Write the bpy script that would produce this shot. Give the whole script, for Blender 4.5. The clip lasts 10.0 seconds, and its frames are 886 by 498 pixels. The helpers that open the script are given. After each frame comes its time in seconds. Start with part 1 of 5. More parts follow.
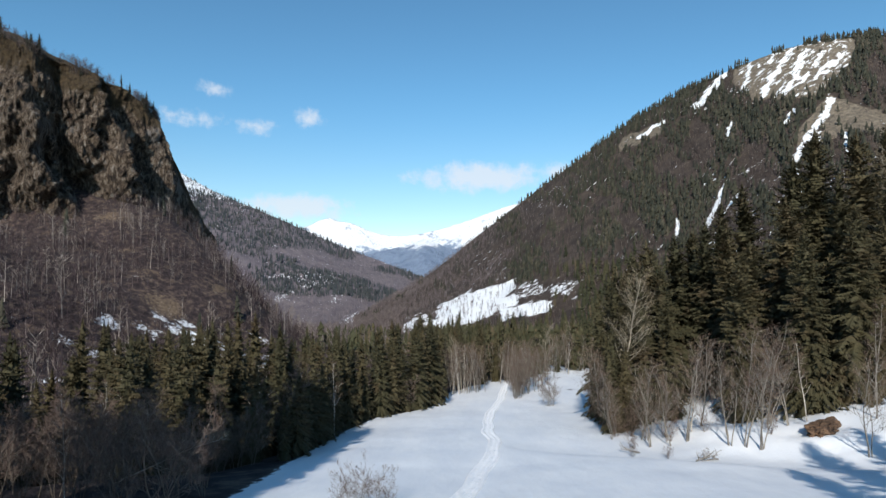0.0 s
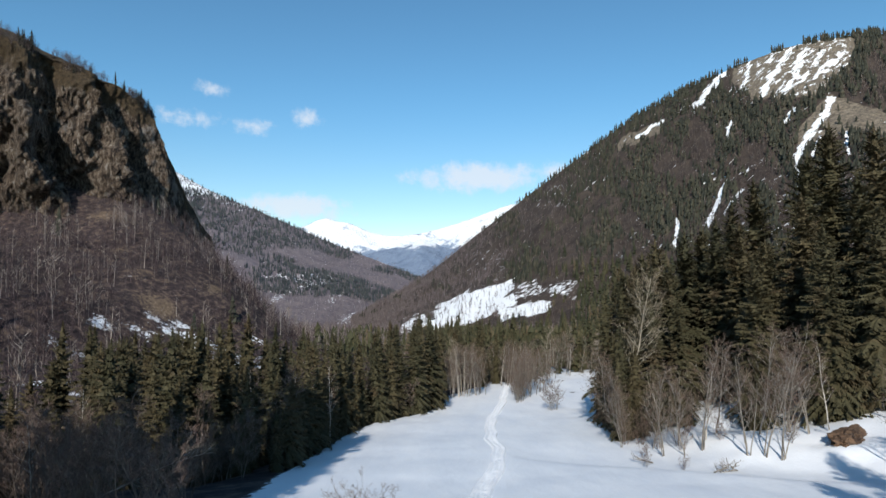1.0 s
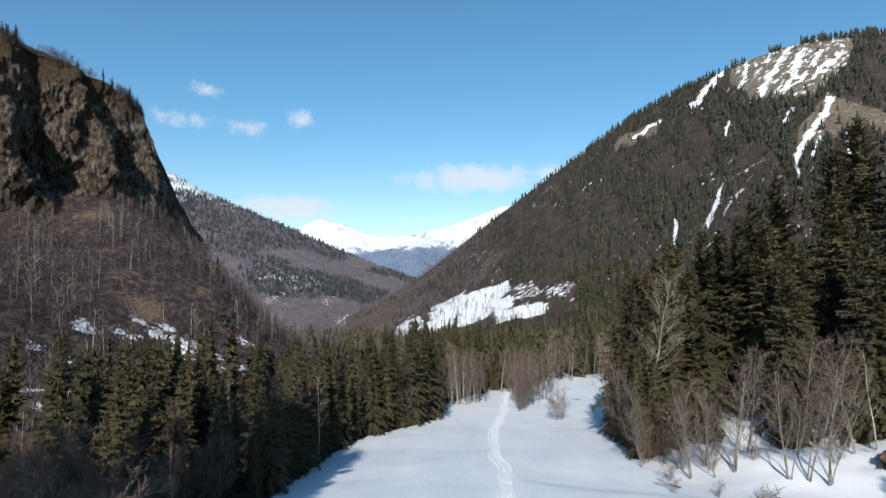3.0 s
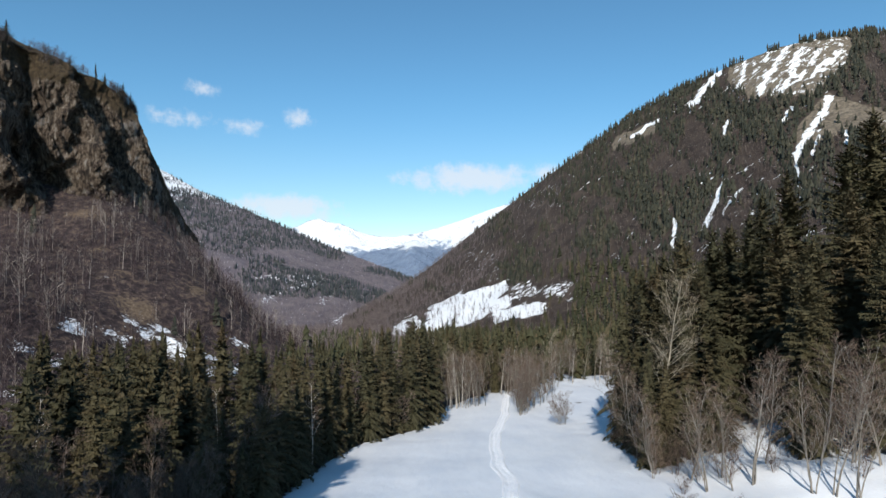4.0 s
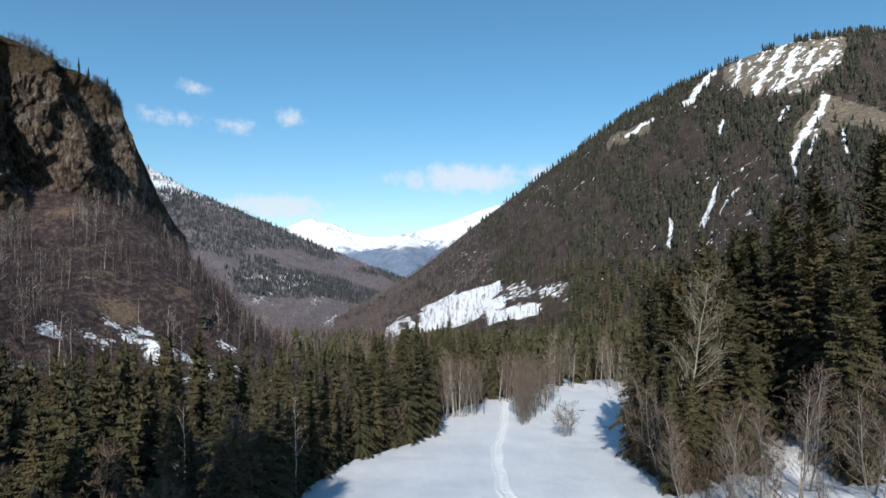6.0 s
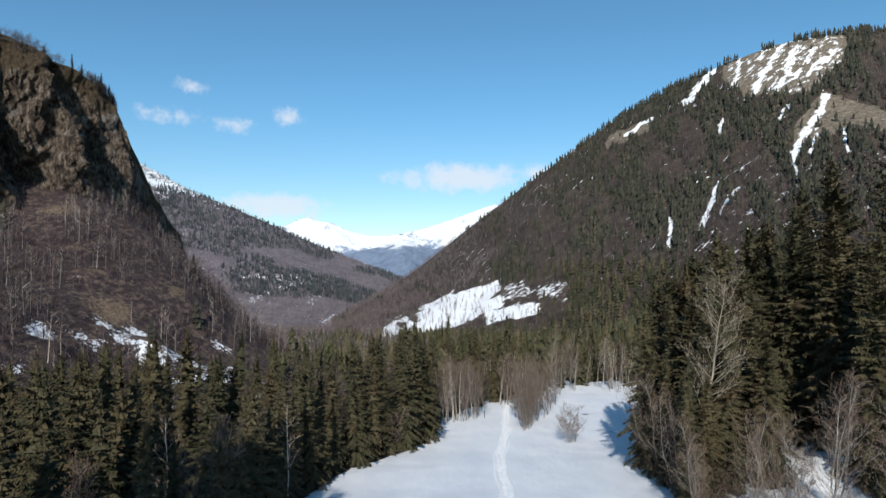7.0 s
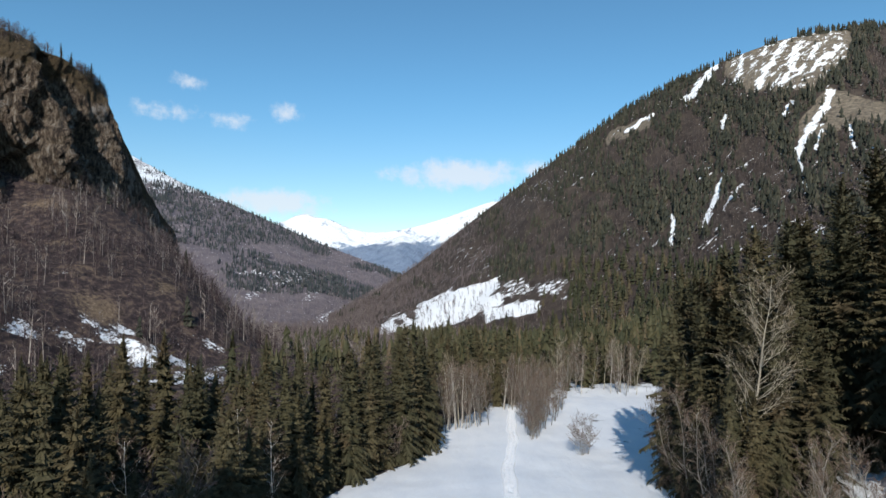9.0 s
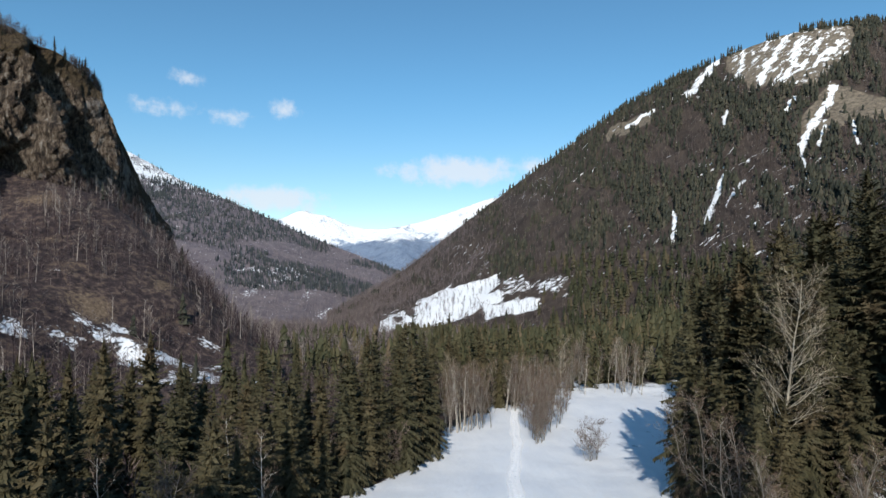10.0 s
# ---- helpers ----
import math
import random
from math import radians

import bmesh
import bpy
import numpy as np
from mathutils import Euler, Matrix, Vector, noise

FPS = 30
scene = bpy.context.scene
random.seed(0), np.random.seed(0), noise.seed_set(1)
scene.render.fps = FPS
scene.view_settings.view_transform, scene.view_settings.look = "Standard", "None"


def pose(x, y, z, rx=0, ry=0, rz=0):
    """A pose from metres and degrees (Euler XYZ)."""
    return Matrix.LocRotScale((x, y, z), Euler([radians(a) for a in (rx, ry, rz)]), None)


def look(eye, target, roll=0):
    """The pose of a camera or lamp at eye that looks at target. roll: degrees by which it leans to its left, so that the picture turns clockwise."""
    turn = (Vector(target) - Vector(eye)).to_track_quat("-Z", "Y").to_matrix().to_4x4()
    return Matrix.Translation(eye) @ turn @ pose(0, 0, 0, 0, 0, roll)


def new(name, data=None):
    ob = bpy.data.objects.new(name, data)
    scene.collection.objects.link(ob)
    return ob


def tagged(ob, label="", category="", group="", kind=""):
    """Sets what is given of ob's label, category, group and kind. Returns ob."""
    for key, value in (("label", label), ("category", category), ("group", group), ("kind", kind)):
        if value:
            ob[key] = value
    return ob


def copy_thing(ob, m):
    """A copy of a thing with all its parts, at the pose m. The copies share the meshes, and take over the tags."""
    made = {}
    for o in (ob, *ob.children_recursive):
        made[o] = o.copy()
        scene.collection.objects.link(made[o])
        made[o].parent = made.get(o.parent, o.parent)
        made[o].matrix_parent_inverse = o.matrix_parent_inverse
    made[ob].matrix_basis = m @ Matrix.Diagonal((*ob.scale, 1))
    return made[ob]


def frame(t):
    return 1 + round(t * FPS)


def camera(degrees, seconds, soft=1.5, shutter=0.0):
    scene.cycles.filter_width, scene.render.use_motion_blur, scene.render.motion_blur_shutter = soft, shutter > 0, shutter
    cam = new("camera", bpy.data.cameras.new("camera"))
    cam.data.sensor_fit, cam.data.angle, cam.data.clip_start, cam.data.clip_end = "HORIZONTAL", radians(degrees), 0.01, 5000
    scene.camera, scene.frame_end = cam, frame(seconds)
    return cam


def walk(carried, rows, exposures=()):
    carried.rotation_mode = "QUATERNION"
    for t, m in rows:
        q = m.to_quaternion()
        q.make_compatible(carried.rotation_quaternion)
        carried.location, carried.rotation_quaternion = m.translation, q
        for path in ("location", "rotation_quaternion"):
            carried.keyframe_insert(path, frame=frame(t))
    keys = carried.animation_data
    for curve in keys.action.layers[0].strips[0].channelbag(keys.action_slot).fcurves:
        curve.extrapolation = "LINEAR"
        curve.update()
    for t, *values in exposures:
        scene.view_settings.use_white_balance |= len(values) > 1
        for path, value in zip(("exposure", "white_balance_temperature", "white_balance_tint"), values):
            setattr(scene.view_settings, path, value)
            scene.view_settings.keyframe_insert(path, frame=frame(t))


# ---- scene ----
cam = camera(74.7, 10.0, soft=1.5)
PATH = [
    (0, (0.0, 0.0, 18.0), (-0.046, 1.998, 18.088), -0.1),
    (0.5, (-0.276, 1.822, 17.971), (-0.319, 3.82, 18.059), -0.1),
    (1, (-0.539, 3.646, 17.967), (-0.577, 5.644, 18.055), -0.1),
    (1.5, (-0.78, 5.427, 17.958), (-0.813, 7.424, 18.047), -0.1),
    (2, (-1.007, 7.168, 17.934), (-1.036, 9.166, 18.024), -0.1),
    (2.5, (-1.166, 8.92, 17.907), (-1.191, 10.918, 18.0), -0.1),
    (4, (-1.733, 14.215, 18.036), (-1.743, 16.213, 18.127), -0.1),
    (4.5, (-1.945, 16.038, 18.049), (-1.948, 18.036, 18.139), -0.1),
    (5, (-2.111, 17.852, 18.089), (-2.108, 19.85, 18.178), -0.1),
    (5.5, (-2.317, 19.68, 18.126), (-2.307, 21.678, 18.218), -0.1),
    (7, (-2.915, 25.124, 18.286), (-2.891, 27.122, 18.375), 0.0),
    (7.5, (-3.09, 26.95, 18.277), (-3.063, 28.948, 18.365), 0.0),
    (8, (-3.252, 28.746, 18.288), (-3.224, 30.744, 18.376), 0.1),
    (8.5, (-3.441, 30.563, 18.378), (-3.411, 32.561, 18.462), 0.1),
    (9, (-3.639, 32.438, 18.443), (-3.607, 34.437, 18.521), 0.2),
    (9.5, (-3.874, 34.353, 18.522), (-3.839, 36.351, 18.594), 0.3),
    (10, (-4.016, 36.28, 18.6), (-3.98, 38.278, 18.667), 0.2),
]
walk(cam, [(t, look(eye, target, roll)) for t, eye, target, roll in PATH], [(0.0, 0.0), (10.0, 0.0)])

# ---- world, sun ----
SUN_AZ, SUN_EL = radians(188), radians(31)
to_sun = Vector((math.sin(SUN_AZ) * math.cos(SUN_EL), math.cos(SUN_AZ) * math.cos(SUN_EL), math.sin(SUN_EL)))
sun_data = bpy.data.lights.new("sun", "SUN")
sun_data.energy, sun_data.angle, sun_data.color = 5.2, radians(0.53), (1.0, 0.94, 0.85)
sun = new("sun", sun_data)
sun.matrix_world = look(to_sun * 300, (0, 0, 0))

world = bpy.data.worlds.new("winter_sky")
scene.world = world
world.use_nodes = True


def build_sky():
    nt = world.node_tree
    nt.nodes.clear()
    N, L = nt.nodes.new, nt.links.new
    sky = N("ShaderNodeTexSky")
    sky.sky_type, sky.sun_disc = "NISHITA", False
    sky.sun_elevation, sky.sun_rotation = SUN_EL, SUN_AZ
    sky.altitude, sky.air_density, sky.dust_density, sky.ozone_density = 1200, 1.0, 0.6, 1.0
    geo = N("ShaderNodeTexCoord")
    nrm = N("ShaderNodeVectorMath")
    nrm.operation = "NORMALIZE"
    L(geo.outputs["Generated"], nrm.inputs[0])
    # soft puffs: a flattened blob round a direction, torn by noise
    tear = N("ShaderNodeTexNoise")
    tear.inputs["Scale"].default_value, tear.inputs["Detail"].default_value, tear.inputs["Roughness"].default_value = 38, 6, 0.62
    L(nrm.outputs[0], tear.inputs["Vector"])
    total = None
    puffs = [((-0.374, 0.879, 0.288), 0.034, 0.015, 0.9), ((-0.398, 0.882, 0.243), 0.080, 0.017, 0.66), ((-0.325, 0.915, 0.240), 0.044, 0.018, 0.9),
             ((-0.238, 0.935, 0.256), 0.032, 0.022, 0.74), ((-0.262, 0.958, 0.112), 0.105, 0.030, 1.2), ((0.045, 0.983, 0.166), 0.150, 0.030, 1.2),
             ((0.165, 0.974, 0.172), 0.090, 0.020, 0.9), ((-0.03, 0.99, 0.155), 0.07, 0.014, 0.6)]
    for way, wide, high, dense in puffs:
        off = N("ShaderNodeVectorMath")
        off.operation, off.inputs[1].default_value = "SUBTRACT", way
        L(nrm.outputs[0], off.inputs[0])
        scl = N("ShaderNodeVectorMath")
        scl.operation, scl.inputs[1].default_value = "MULTIPLY", (1 / wide, 1 / wide, 1 / high)
        L(off.outputs[0], scl.inputs[0])
        far = N("ShaderNodeVectorMath")
        far.operation = "LENGTH"
        L(scl.outputs[0], far.inputs[0])
        fall = N("ShaderNodeMapRange")
        fall.inputs["From Min"].default_value, fall.inputs["From Max"].default_value = 1.25, 0.0
        fall.inputs["To Max"].default_value = dense
        L(far.outputs["Value"], fall.inputs["Value"])
        if total is None:
            total = fall.outputs[0]
        else:
            mx = N("ShaderNodeMath")
            mx.operation = "MAXIMUM"
            L(total, mx.inputs[0])
            L(fall.outputs[0], mx.inputs[1])
            total = mx.outputs[0]
    mul = N("ShaderNodeMath")
    mul.operation = "MULTIPLY_ADD"
    L(tear.outputs["Fac"], mul.inputs[0])
    mul.inputs[1].default_value, mul.inputs[2].default_value = 1.5, -0.78
    add = N("ShaderNodeMath")
    add.operation = "ADD"
    L(total, add.inputs[0])
    L(mul.outputs[0], add.inputs[1])
    soft = N("ShaderNodeMapRange")
    soft.interpolation_type = "SMOOTHSTEP"
    soft.inputs["From Min"].default_value, soft.inputs["From Max"].default_value, soft.inputs["To Max"].default_value = 0.22, 0.95, 0.77
    L(add.outputs[0], soft.inputs["Value"])
    gate = N("ShaderNodeMath")
    gate.operation = "MULTIPLY"
    near = N("ShaderNodeMapRange")
    near.inputs["From Max"].default_value = 0.142
    L(total, near.inputs["Value"])
    L(soft.outputs[0], gate.inputs[0])
    L(near.outputs[0], gate.inputs[1])
    clear = N("ShaderNodeMix")
    clear.data_type, clear.blend_type, clear.inputs["Factor"].default_value = "RGBA", "MULTIPLY", 1.0
    level = N("ShaderNodeSeparateXYZ")
    L(nrm.outputs[0], level.inputs[0])
    height = N("ShaderNodeMapRange")
    height.interpolation_type = "SMOOTHSTEP"
    height.inputs["From Max"].default_value = 0.32
    L(level.outputs["Z"], height.inputs["Value"])
    tint = N("ShaderNodeMix")
    tint.data_type = "RGBA"
    tint.inputs[6].default_value, tint.inputs[7].default_value = (0.80, 0.88, 0.84, 1), (0.585, 0.965, 1.055, 1)
    L(height.outputs[0], tint.inputs["Factor"])
    L(tint.outputs[2], clear.inputs[7])
    L(sky.outputs[0], clear.inputs[6])
    mix = N("ShaderNodeMix")
    mix.data_type = "RGBA"
    L(gate.outputs[0], mix.inputs["Factor"])
    L(clear.outputs[2], mix.inputs[6])
    mix.inputs[7].default_value = (5.6, 6.0, 6.6, 1)
    bg = N("ShaderNodeBackground")
    bg.inputs["Strength"].default_value = 0.142
    L(mix.outputs[2], bg.inputs["Color"])
    out = N("ShaderNodeOutputWorld")
    L(bg.outputs[0], out.inputs["Surface"])


build_sky()


# ---- numeric noise ----
def lattice(ix, iy, iz, seed):
    h = (ix * 374761393 + iy * 668265263 + iz * 2147483647 + seed * 974634541) & 0xFFFFFFFF
    h = ((h ^ (h >> 13)) * 1274126177) & 0xFFFFFFFF
    h = ((h ^ (h >> 16)) * 2246822519) & 0xFFFFFFFF
    return ((h ^ (h >> 15)) & 0xFFFF) / 65535.0


def vnoise(x, y, z=0.0, seed=0):
    """Smooth value noise, 0 to 1."""
    x, y, z = np.broadcast_arrays(np.asarray(x, float), np.asarray(y, float), np.asarray(z, float))
    fx, fy, fz = np.floor(x), np.floor(y), np.floor(z)
    ix, iy, iz = fx.astype(np.int64), fy.astype(np.int64), fz.astype(np.int64)
    tx, ty, tz = [(lambda q: q * q * (3 - 2 * q))(q) for q in (x - fx, y - fy, z - fz)]
    out = 0
    for a in (0, 1):
        for b in (0, 1):
            for c in (0, 1):
                w = (tx if a else 1 - tx) * (ty if b else 1 - ty) * (tz if c else 1 - tz)
                out = out + w * lattice(ix + a, iy + b, iz + c, seed)
    return out


def fbm(x, y, z=0.0, seed=0, octaves=4):
    out, amp, total = 0, 1.0, 0.0
    for o in range(octaves):
        out, total = out + amp * vnoise(np.asarray(x) * 2**o, np.asarray(y) * 2**o, np.asarray(z) * 2**o, seed + o), total + amp
        amp *= 0.5
    return out / total


def facets(x, y, seed=0):
    """Noise of flat triangular facets, 0 to 1."""
    x, y = np.broadcast_arrays(np.asarray(x, float), np.asarray(y, float))
    u, v = x + 0.3660254 * (x + y), y + 0.3660254 * (x + y)
    i, j = np.floor(u), np.floor(v)
    fu, fv = u - i, v - j
    i, j = i.astype(np.int64), j.astype(np.int64)
    swap = fu < fv
    hi, lo = np.where(swap, fv, fu), np.where(swap, fu, fv)
    a, c = lattice(i, j, 0 * i, seed), lattice(i + 1, j + 1, 0 * i, seed)
    b = lattice(np.where(swap, i, i + 1), np.where(swap, j + 1, j), 0 * i, seed)
    return a * (1 - hi) + b * (hi - lo) + c * lo


def softplus(s, k):
    return k * np.logaddexp(0, np.asarray(s) / k)


def smooth01(a, b, v):
    q = np.clip((np.asarray(v, float) - a) / (b - a), 0, 1)
    return q * q * (3 - 2 * q)


# ---- the lie of the land ----
def valley_z(y):
    ys = [-400, 0, 40, 80, 100, 120, 143, 170, 220, 300, 500, 900, 1500, 6000]
    zs = [30, 5.5, 2.2, -4.1, -6.6, -9.0, -10.6, -12.6, -16, -22, -38, -60, -90, -160]
    return sum(np.interp(np.asarray(y, float) + o, ys, zs) for o in (-9, -3, 3, 9)) / 4


def wall_x(y):
    """Where the wood on the shady side of the meadow begins."""
    return np.interp(y, [0, 42, 62, 78, 88, 98, 104, 111, 122, 144, 165], [-18, -17, -17, -17.4, -17.2, -15.0, -12.8, -8.8, -4.2, -1.0, 8])


def right_x(y):
    """Where the wood on the sunny side of the meadow begins."""
    return np.interp(y, [0, 50, 60, 66, 76, 100, 118, 140, 170, 200, 215], [44, 42, 30, 20, 19.5, 22.5, 30, 42, 54, 62, 64])


def land_z(x, y):
    x, y = np.asarray(x, float), np.asarray(y, float)
    z = valley_z(y)
    # the slope under the cliff: a spur that comes forward, and a steep flank beyond it
    marks = [-400, 0, 150, 204, 230, 261, 285, 312, 400, 600, 1000, 6000]
    toe = np.interp(y, marks, [-230, -170, -120, -93, -82, -70, -74, -85, -112, -190, -320, -500])
    grade = np.interp(y, marks, [0.235, 0.235, 0.235, 0.25, 0.28, 0.42, 0.50, 0.54, 0.39, 0.36, 0.36, 0.30])
    crown = np.interp(y, marks, [150, 150, 90, 60, 50, 55, 72, 100, 120, 140, 150, 150])
    bank = grade * softplus(toe - x, 8) ** 1.23
    z = z + bank / np.sqrt(1 + (bank / crown) ** 2)
    rise = softplus(x - np.interp(y, [0, 60, 70, 80, 100, 120, 140, 200, 260, 500, 1000], [46, 42, 34, 28, 28, 35, 46, 66, 62, 120, 260]), 5)
    z = z + 70 * (1 - np.exp(-0.34 * rise / 70))
    z = z - 5.0 * np.exp(-(((x + 48) / 20) ** 2)) * smooth01(30, 70, y) * smooth01(260, 170, y)
    # an unseen rise added off to the side, behind the meadow's head, for shade
    z = z + 4 * smooth01(-26, -42, x) * smooth01(-120, -80, x) * smooth01(8, 24, -x / 0.78 - y) * smooth01(-90, -40, y)
    rough = smooth01(2, 14, np.maximum(wall_x(y) - x, x - right_x(y))) + smooth01(170, 230, y)
    z = z + (fbm(x / 26, y / 26, seed=3) - 0.5) * (0.9 + 5.0 * np.clip(rough, 0, 1))
    z = z + (fbm(x / 5, y / 5, seed=9, octaves=3) - 0.5) * (0.16 + 1.0 * np.clip(rough, 0, 1))
    # gullies and ribs down the slope under the cliff
    z = z + 9 * (fbm((x + 0.5 * y) / 17, (y - 0.4 * x) / 34, seed=15, octaves=3) - 0.5) * smooth01(-112, -128, x) * smooth01(170, 215, y) * smooth01(460, 380, y)
    # a terrace under the knolls
    z = z + 6.5 * np.exp(-(((x + 98) / 8) ** 2) - ((y - 223) / 6) ** 2)
    # a low drifted lip that crosses the meadow from the track to the sunny wood
    lip = y - (70.5 - 0.55 * (x - 6))
    z = z - 0.35 * smooth01(-1.2, 0.6, lip) * smooth01(5, 9, x) * smooth01(16, 3, lip)
    return z


def snow_cover(x, y):
    """How whole the snow lies: 1 on the meadow, patchy in the woods and on the slopes."""
    x, y = np.asarray(x, float), np.asarray(y, float)
    meadow = smooth01(-3, 3, x - wall_x(y)) * smooth01(178, 160, y - 1.2 * np.clip(x - 15, 0, 40))
    under = smooth01(40, 15, x) * meadow
    sunny = np.maximum(0.62, 0.85 * smooth01(82, 74, y)) * smooth01(14, 22, x) * smooth01(240, 190, y)
    patches = [(-112, 224, 9.45, 4.73, 0.6), (-106, 230, 6.75, 5.4, 0.6), (-105, 220, 8.1, 4.05, 0.6), (-96, 217, 9.45, 6.75, 0.6), (-90, 227, 10.8, 8.1, 0.6), (-82, 205, 9.45, 8.1, 0.6),
               (-77, 219, 10.8, 9.45, 0.6), (-75, 233, 8.1, 6.75, 0.6), (-114, 212, 8.1, 5.4, 0.5), (-122, 203, 9.45, 6.75, 0.5), (-117, 186, 8.1, 8.1, 0.5), (-83, 248, 6.75, 6.75, 0.5),
               (-93, 241, 6.75, 5.4, 0.5), (-58, 225, 6.75, 6.75, 0.5), (-103, 152, 10.8, 10.8, 0.5), (-90, 138, 8.1, 10.8, 0.5), (-125, 182, 10.8, 8.1, 0.44), (-148, 241, 5.4, 4.05, 0.44),
               (-129, 239, 5.4, 2.7, 0.44), (-140, 229, 6.75, 2.7, 0.44), (-109, 257, 5.4, 2.7, 0.44), (-97, 274, 3.38, 9.45, 0.44)]
    bank = np.maximum.reduce([k * np.exp(-(((x - a) / p) ** 2) - ((y - b) / q) ** 2) for a, b, p, q, k in patches])
    return np.clip(np.maximum.reduce([under, sunny, bank, 0.14 + 0 * x]), 0, 1)


def dry_grass(x, y):
    """Tan dead grass on the open knolls below the cliff."""
    knolls = [(-117, 231, 8, 9, 1.0), (-131, 243, 6, 7, 0.7), (-107, 262, 4, 8, 0.9), (-101, 282, 4, 8, 0.8), (-150, 262, 8, 6, 0.7), (-172, 291, 13, 8, 1.0)]
    return np.maximum.reduce([k * np.exp(-(((x - a) / p) ** 2) - ((y - b) / q) ** 2) for a, b, p, q, k in knolls])


# ---- materials ----
def material(name):
    m = bpy.data.materials.new(name)
    m.use_nodes = True
    nt = m.node_tree
    return m, nt.nodes["Principled BSDF"], nt.nodes.new, nt.links.new


def noise_node(N, L, scale, detail=5, rough=0.6, vector=None, stretch=None):
    n = N("ShaderNodeTexNoise")
    n.inputs["Scale"].default_value, n.inputs["Detail"].default_value, n.inputs["Roughness"].default_value = scale, detail, rough
    if vector is not None:
        if stretch:
            mp = N("ShaderNodeMapping")
            mp.inputs["Scale"].default_value = stretch
            L(vector, mp.inputs["Vector"])
            vector = mp.outputs[0]
        L(vector, n.inputs["Vector"])
    return n


def ramp_node(N, L, fac, stops):
    r = N("ShaderNodeValToRGB")
    r.color_ramp.elements[0].position, r.color_ramp.elements[0].color = stops[0][0], (*stops[0][1], 1)
    r.color_ramp.elements[1].position, r.color_ramp.elements[1].color = stops[-1][0], (*stops[-1][1], 1)
    for p, c in stops[1:-1]:
        r.color_ramp.elements.new(p).color = (*c, 1)
    L(fac, r.inputs["Fac"])
    return r.outputs[0]


def mix_node(N, L, fac, a, b, blend="MIX"):
    m = N("ShaderNodeMix")
    m.data_type, m.blend_type = "RGBA", blend
    for sock, v in ((m.inputs["Factor"], fac), (m.inputs[6], a), (m.inputs[7], b)):
        if isinstance(v, (int, float)):
            sock.default_value = v
        elif isinstance(v, tuple):
            sock.default_value = (*v, 1)
        else:
            L(v, sock)
    return m.outputs[2]


def range_node(N, L, v, a, b, lo=0.0, hi=1.0):
    m = N("ShaderNodeMapRange")
    m.interpolation_type = "SMOOTHSTEP"
    m.inputs["From Min"].default_value, m.inputs["From Max"].default_value = a, b
    m.inputs["To Min"].default_value, m.inputs["To Max"].default_value = lo, hi
    L(v, m.inputs["Value"])
    return m.outputs[0]


def math_node(N, L, op, a, b):
    m = N("ShaderNodeMath")
    m.operation = op
    for sock, v in ((m.inputs[0], a), (m.inputs[1], b)):
        if isinstance(v, (int, float)):
            sock.default_value = v
        else:
            L(v, sock)
    return m.outputs[0]


def bump_node(N, L, bsdf, height, distance, strength=0.6):
    b = N("ShaderNodeBump")
    b.inputs["Strength"].default_value, b.inputs["Distance"].default_value = strength, distance
    L(height, b.inputs["Height"])
    L(b.outputs[0], bsdf.inputs["Normal"])


def place_vector(N):
    return N("ShaderNodeNewGeometry").outputs["Position"]


SNOW_A, SNOW_B = (0.70, 0.73, 0.78), (0.79, 0.81, 0.84)


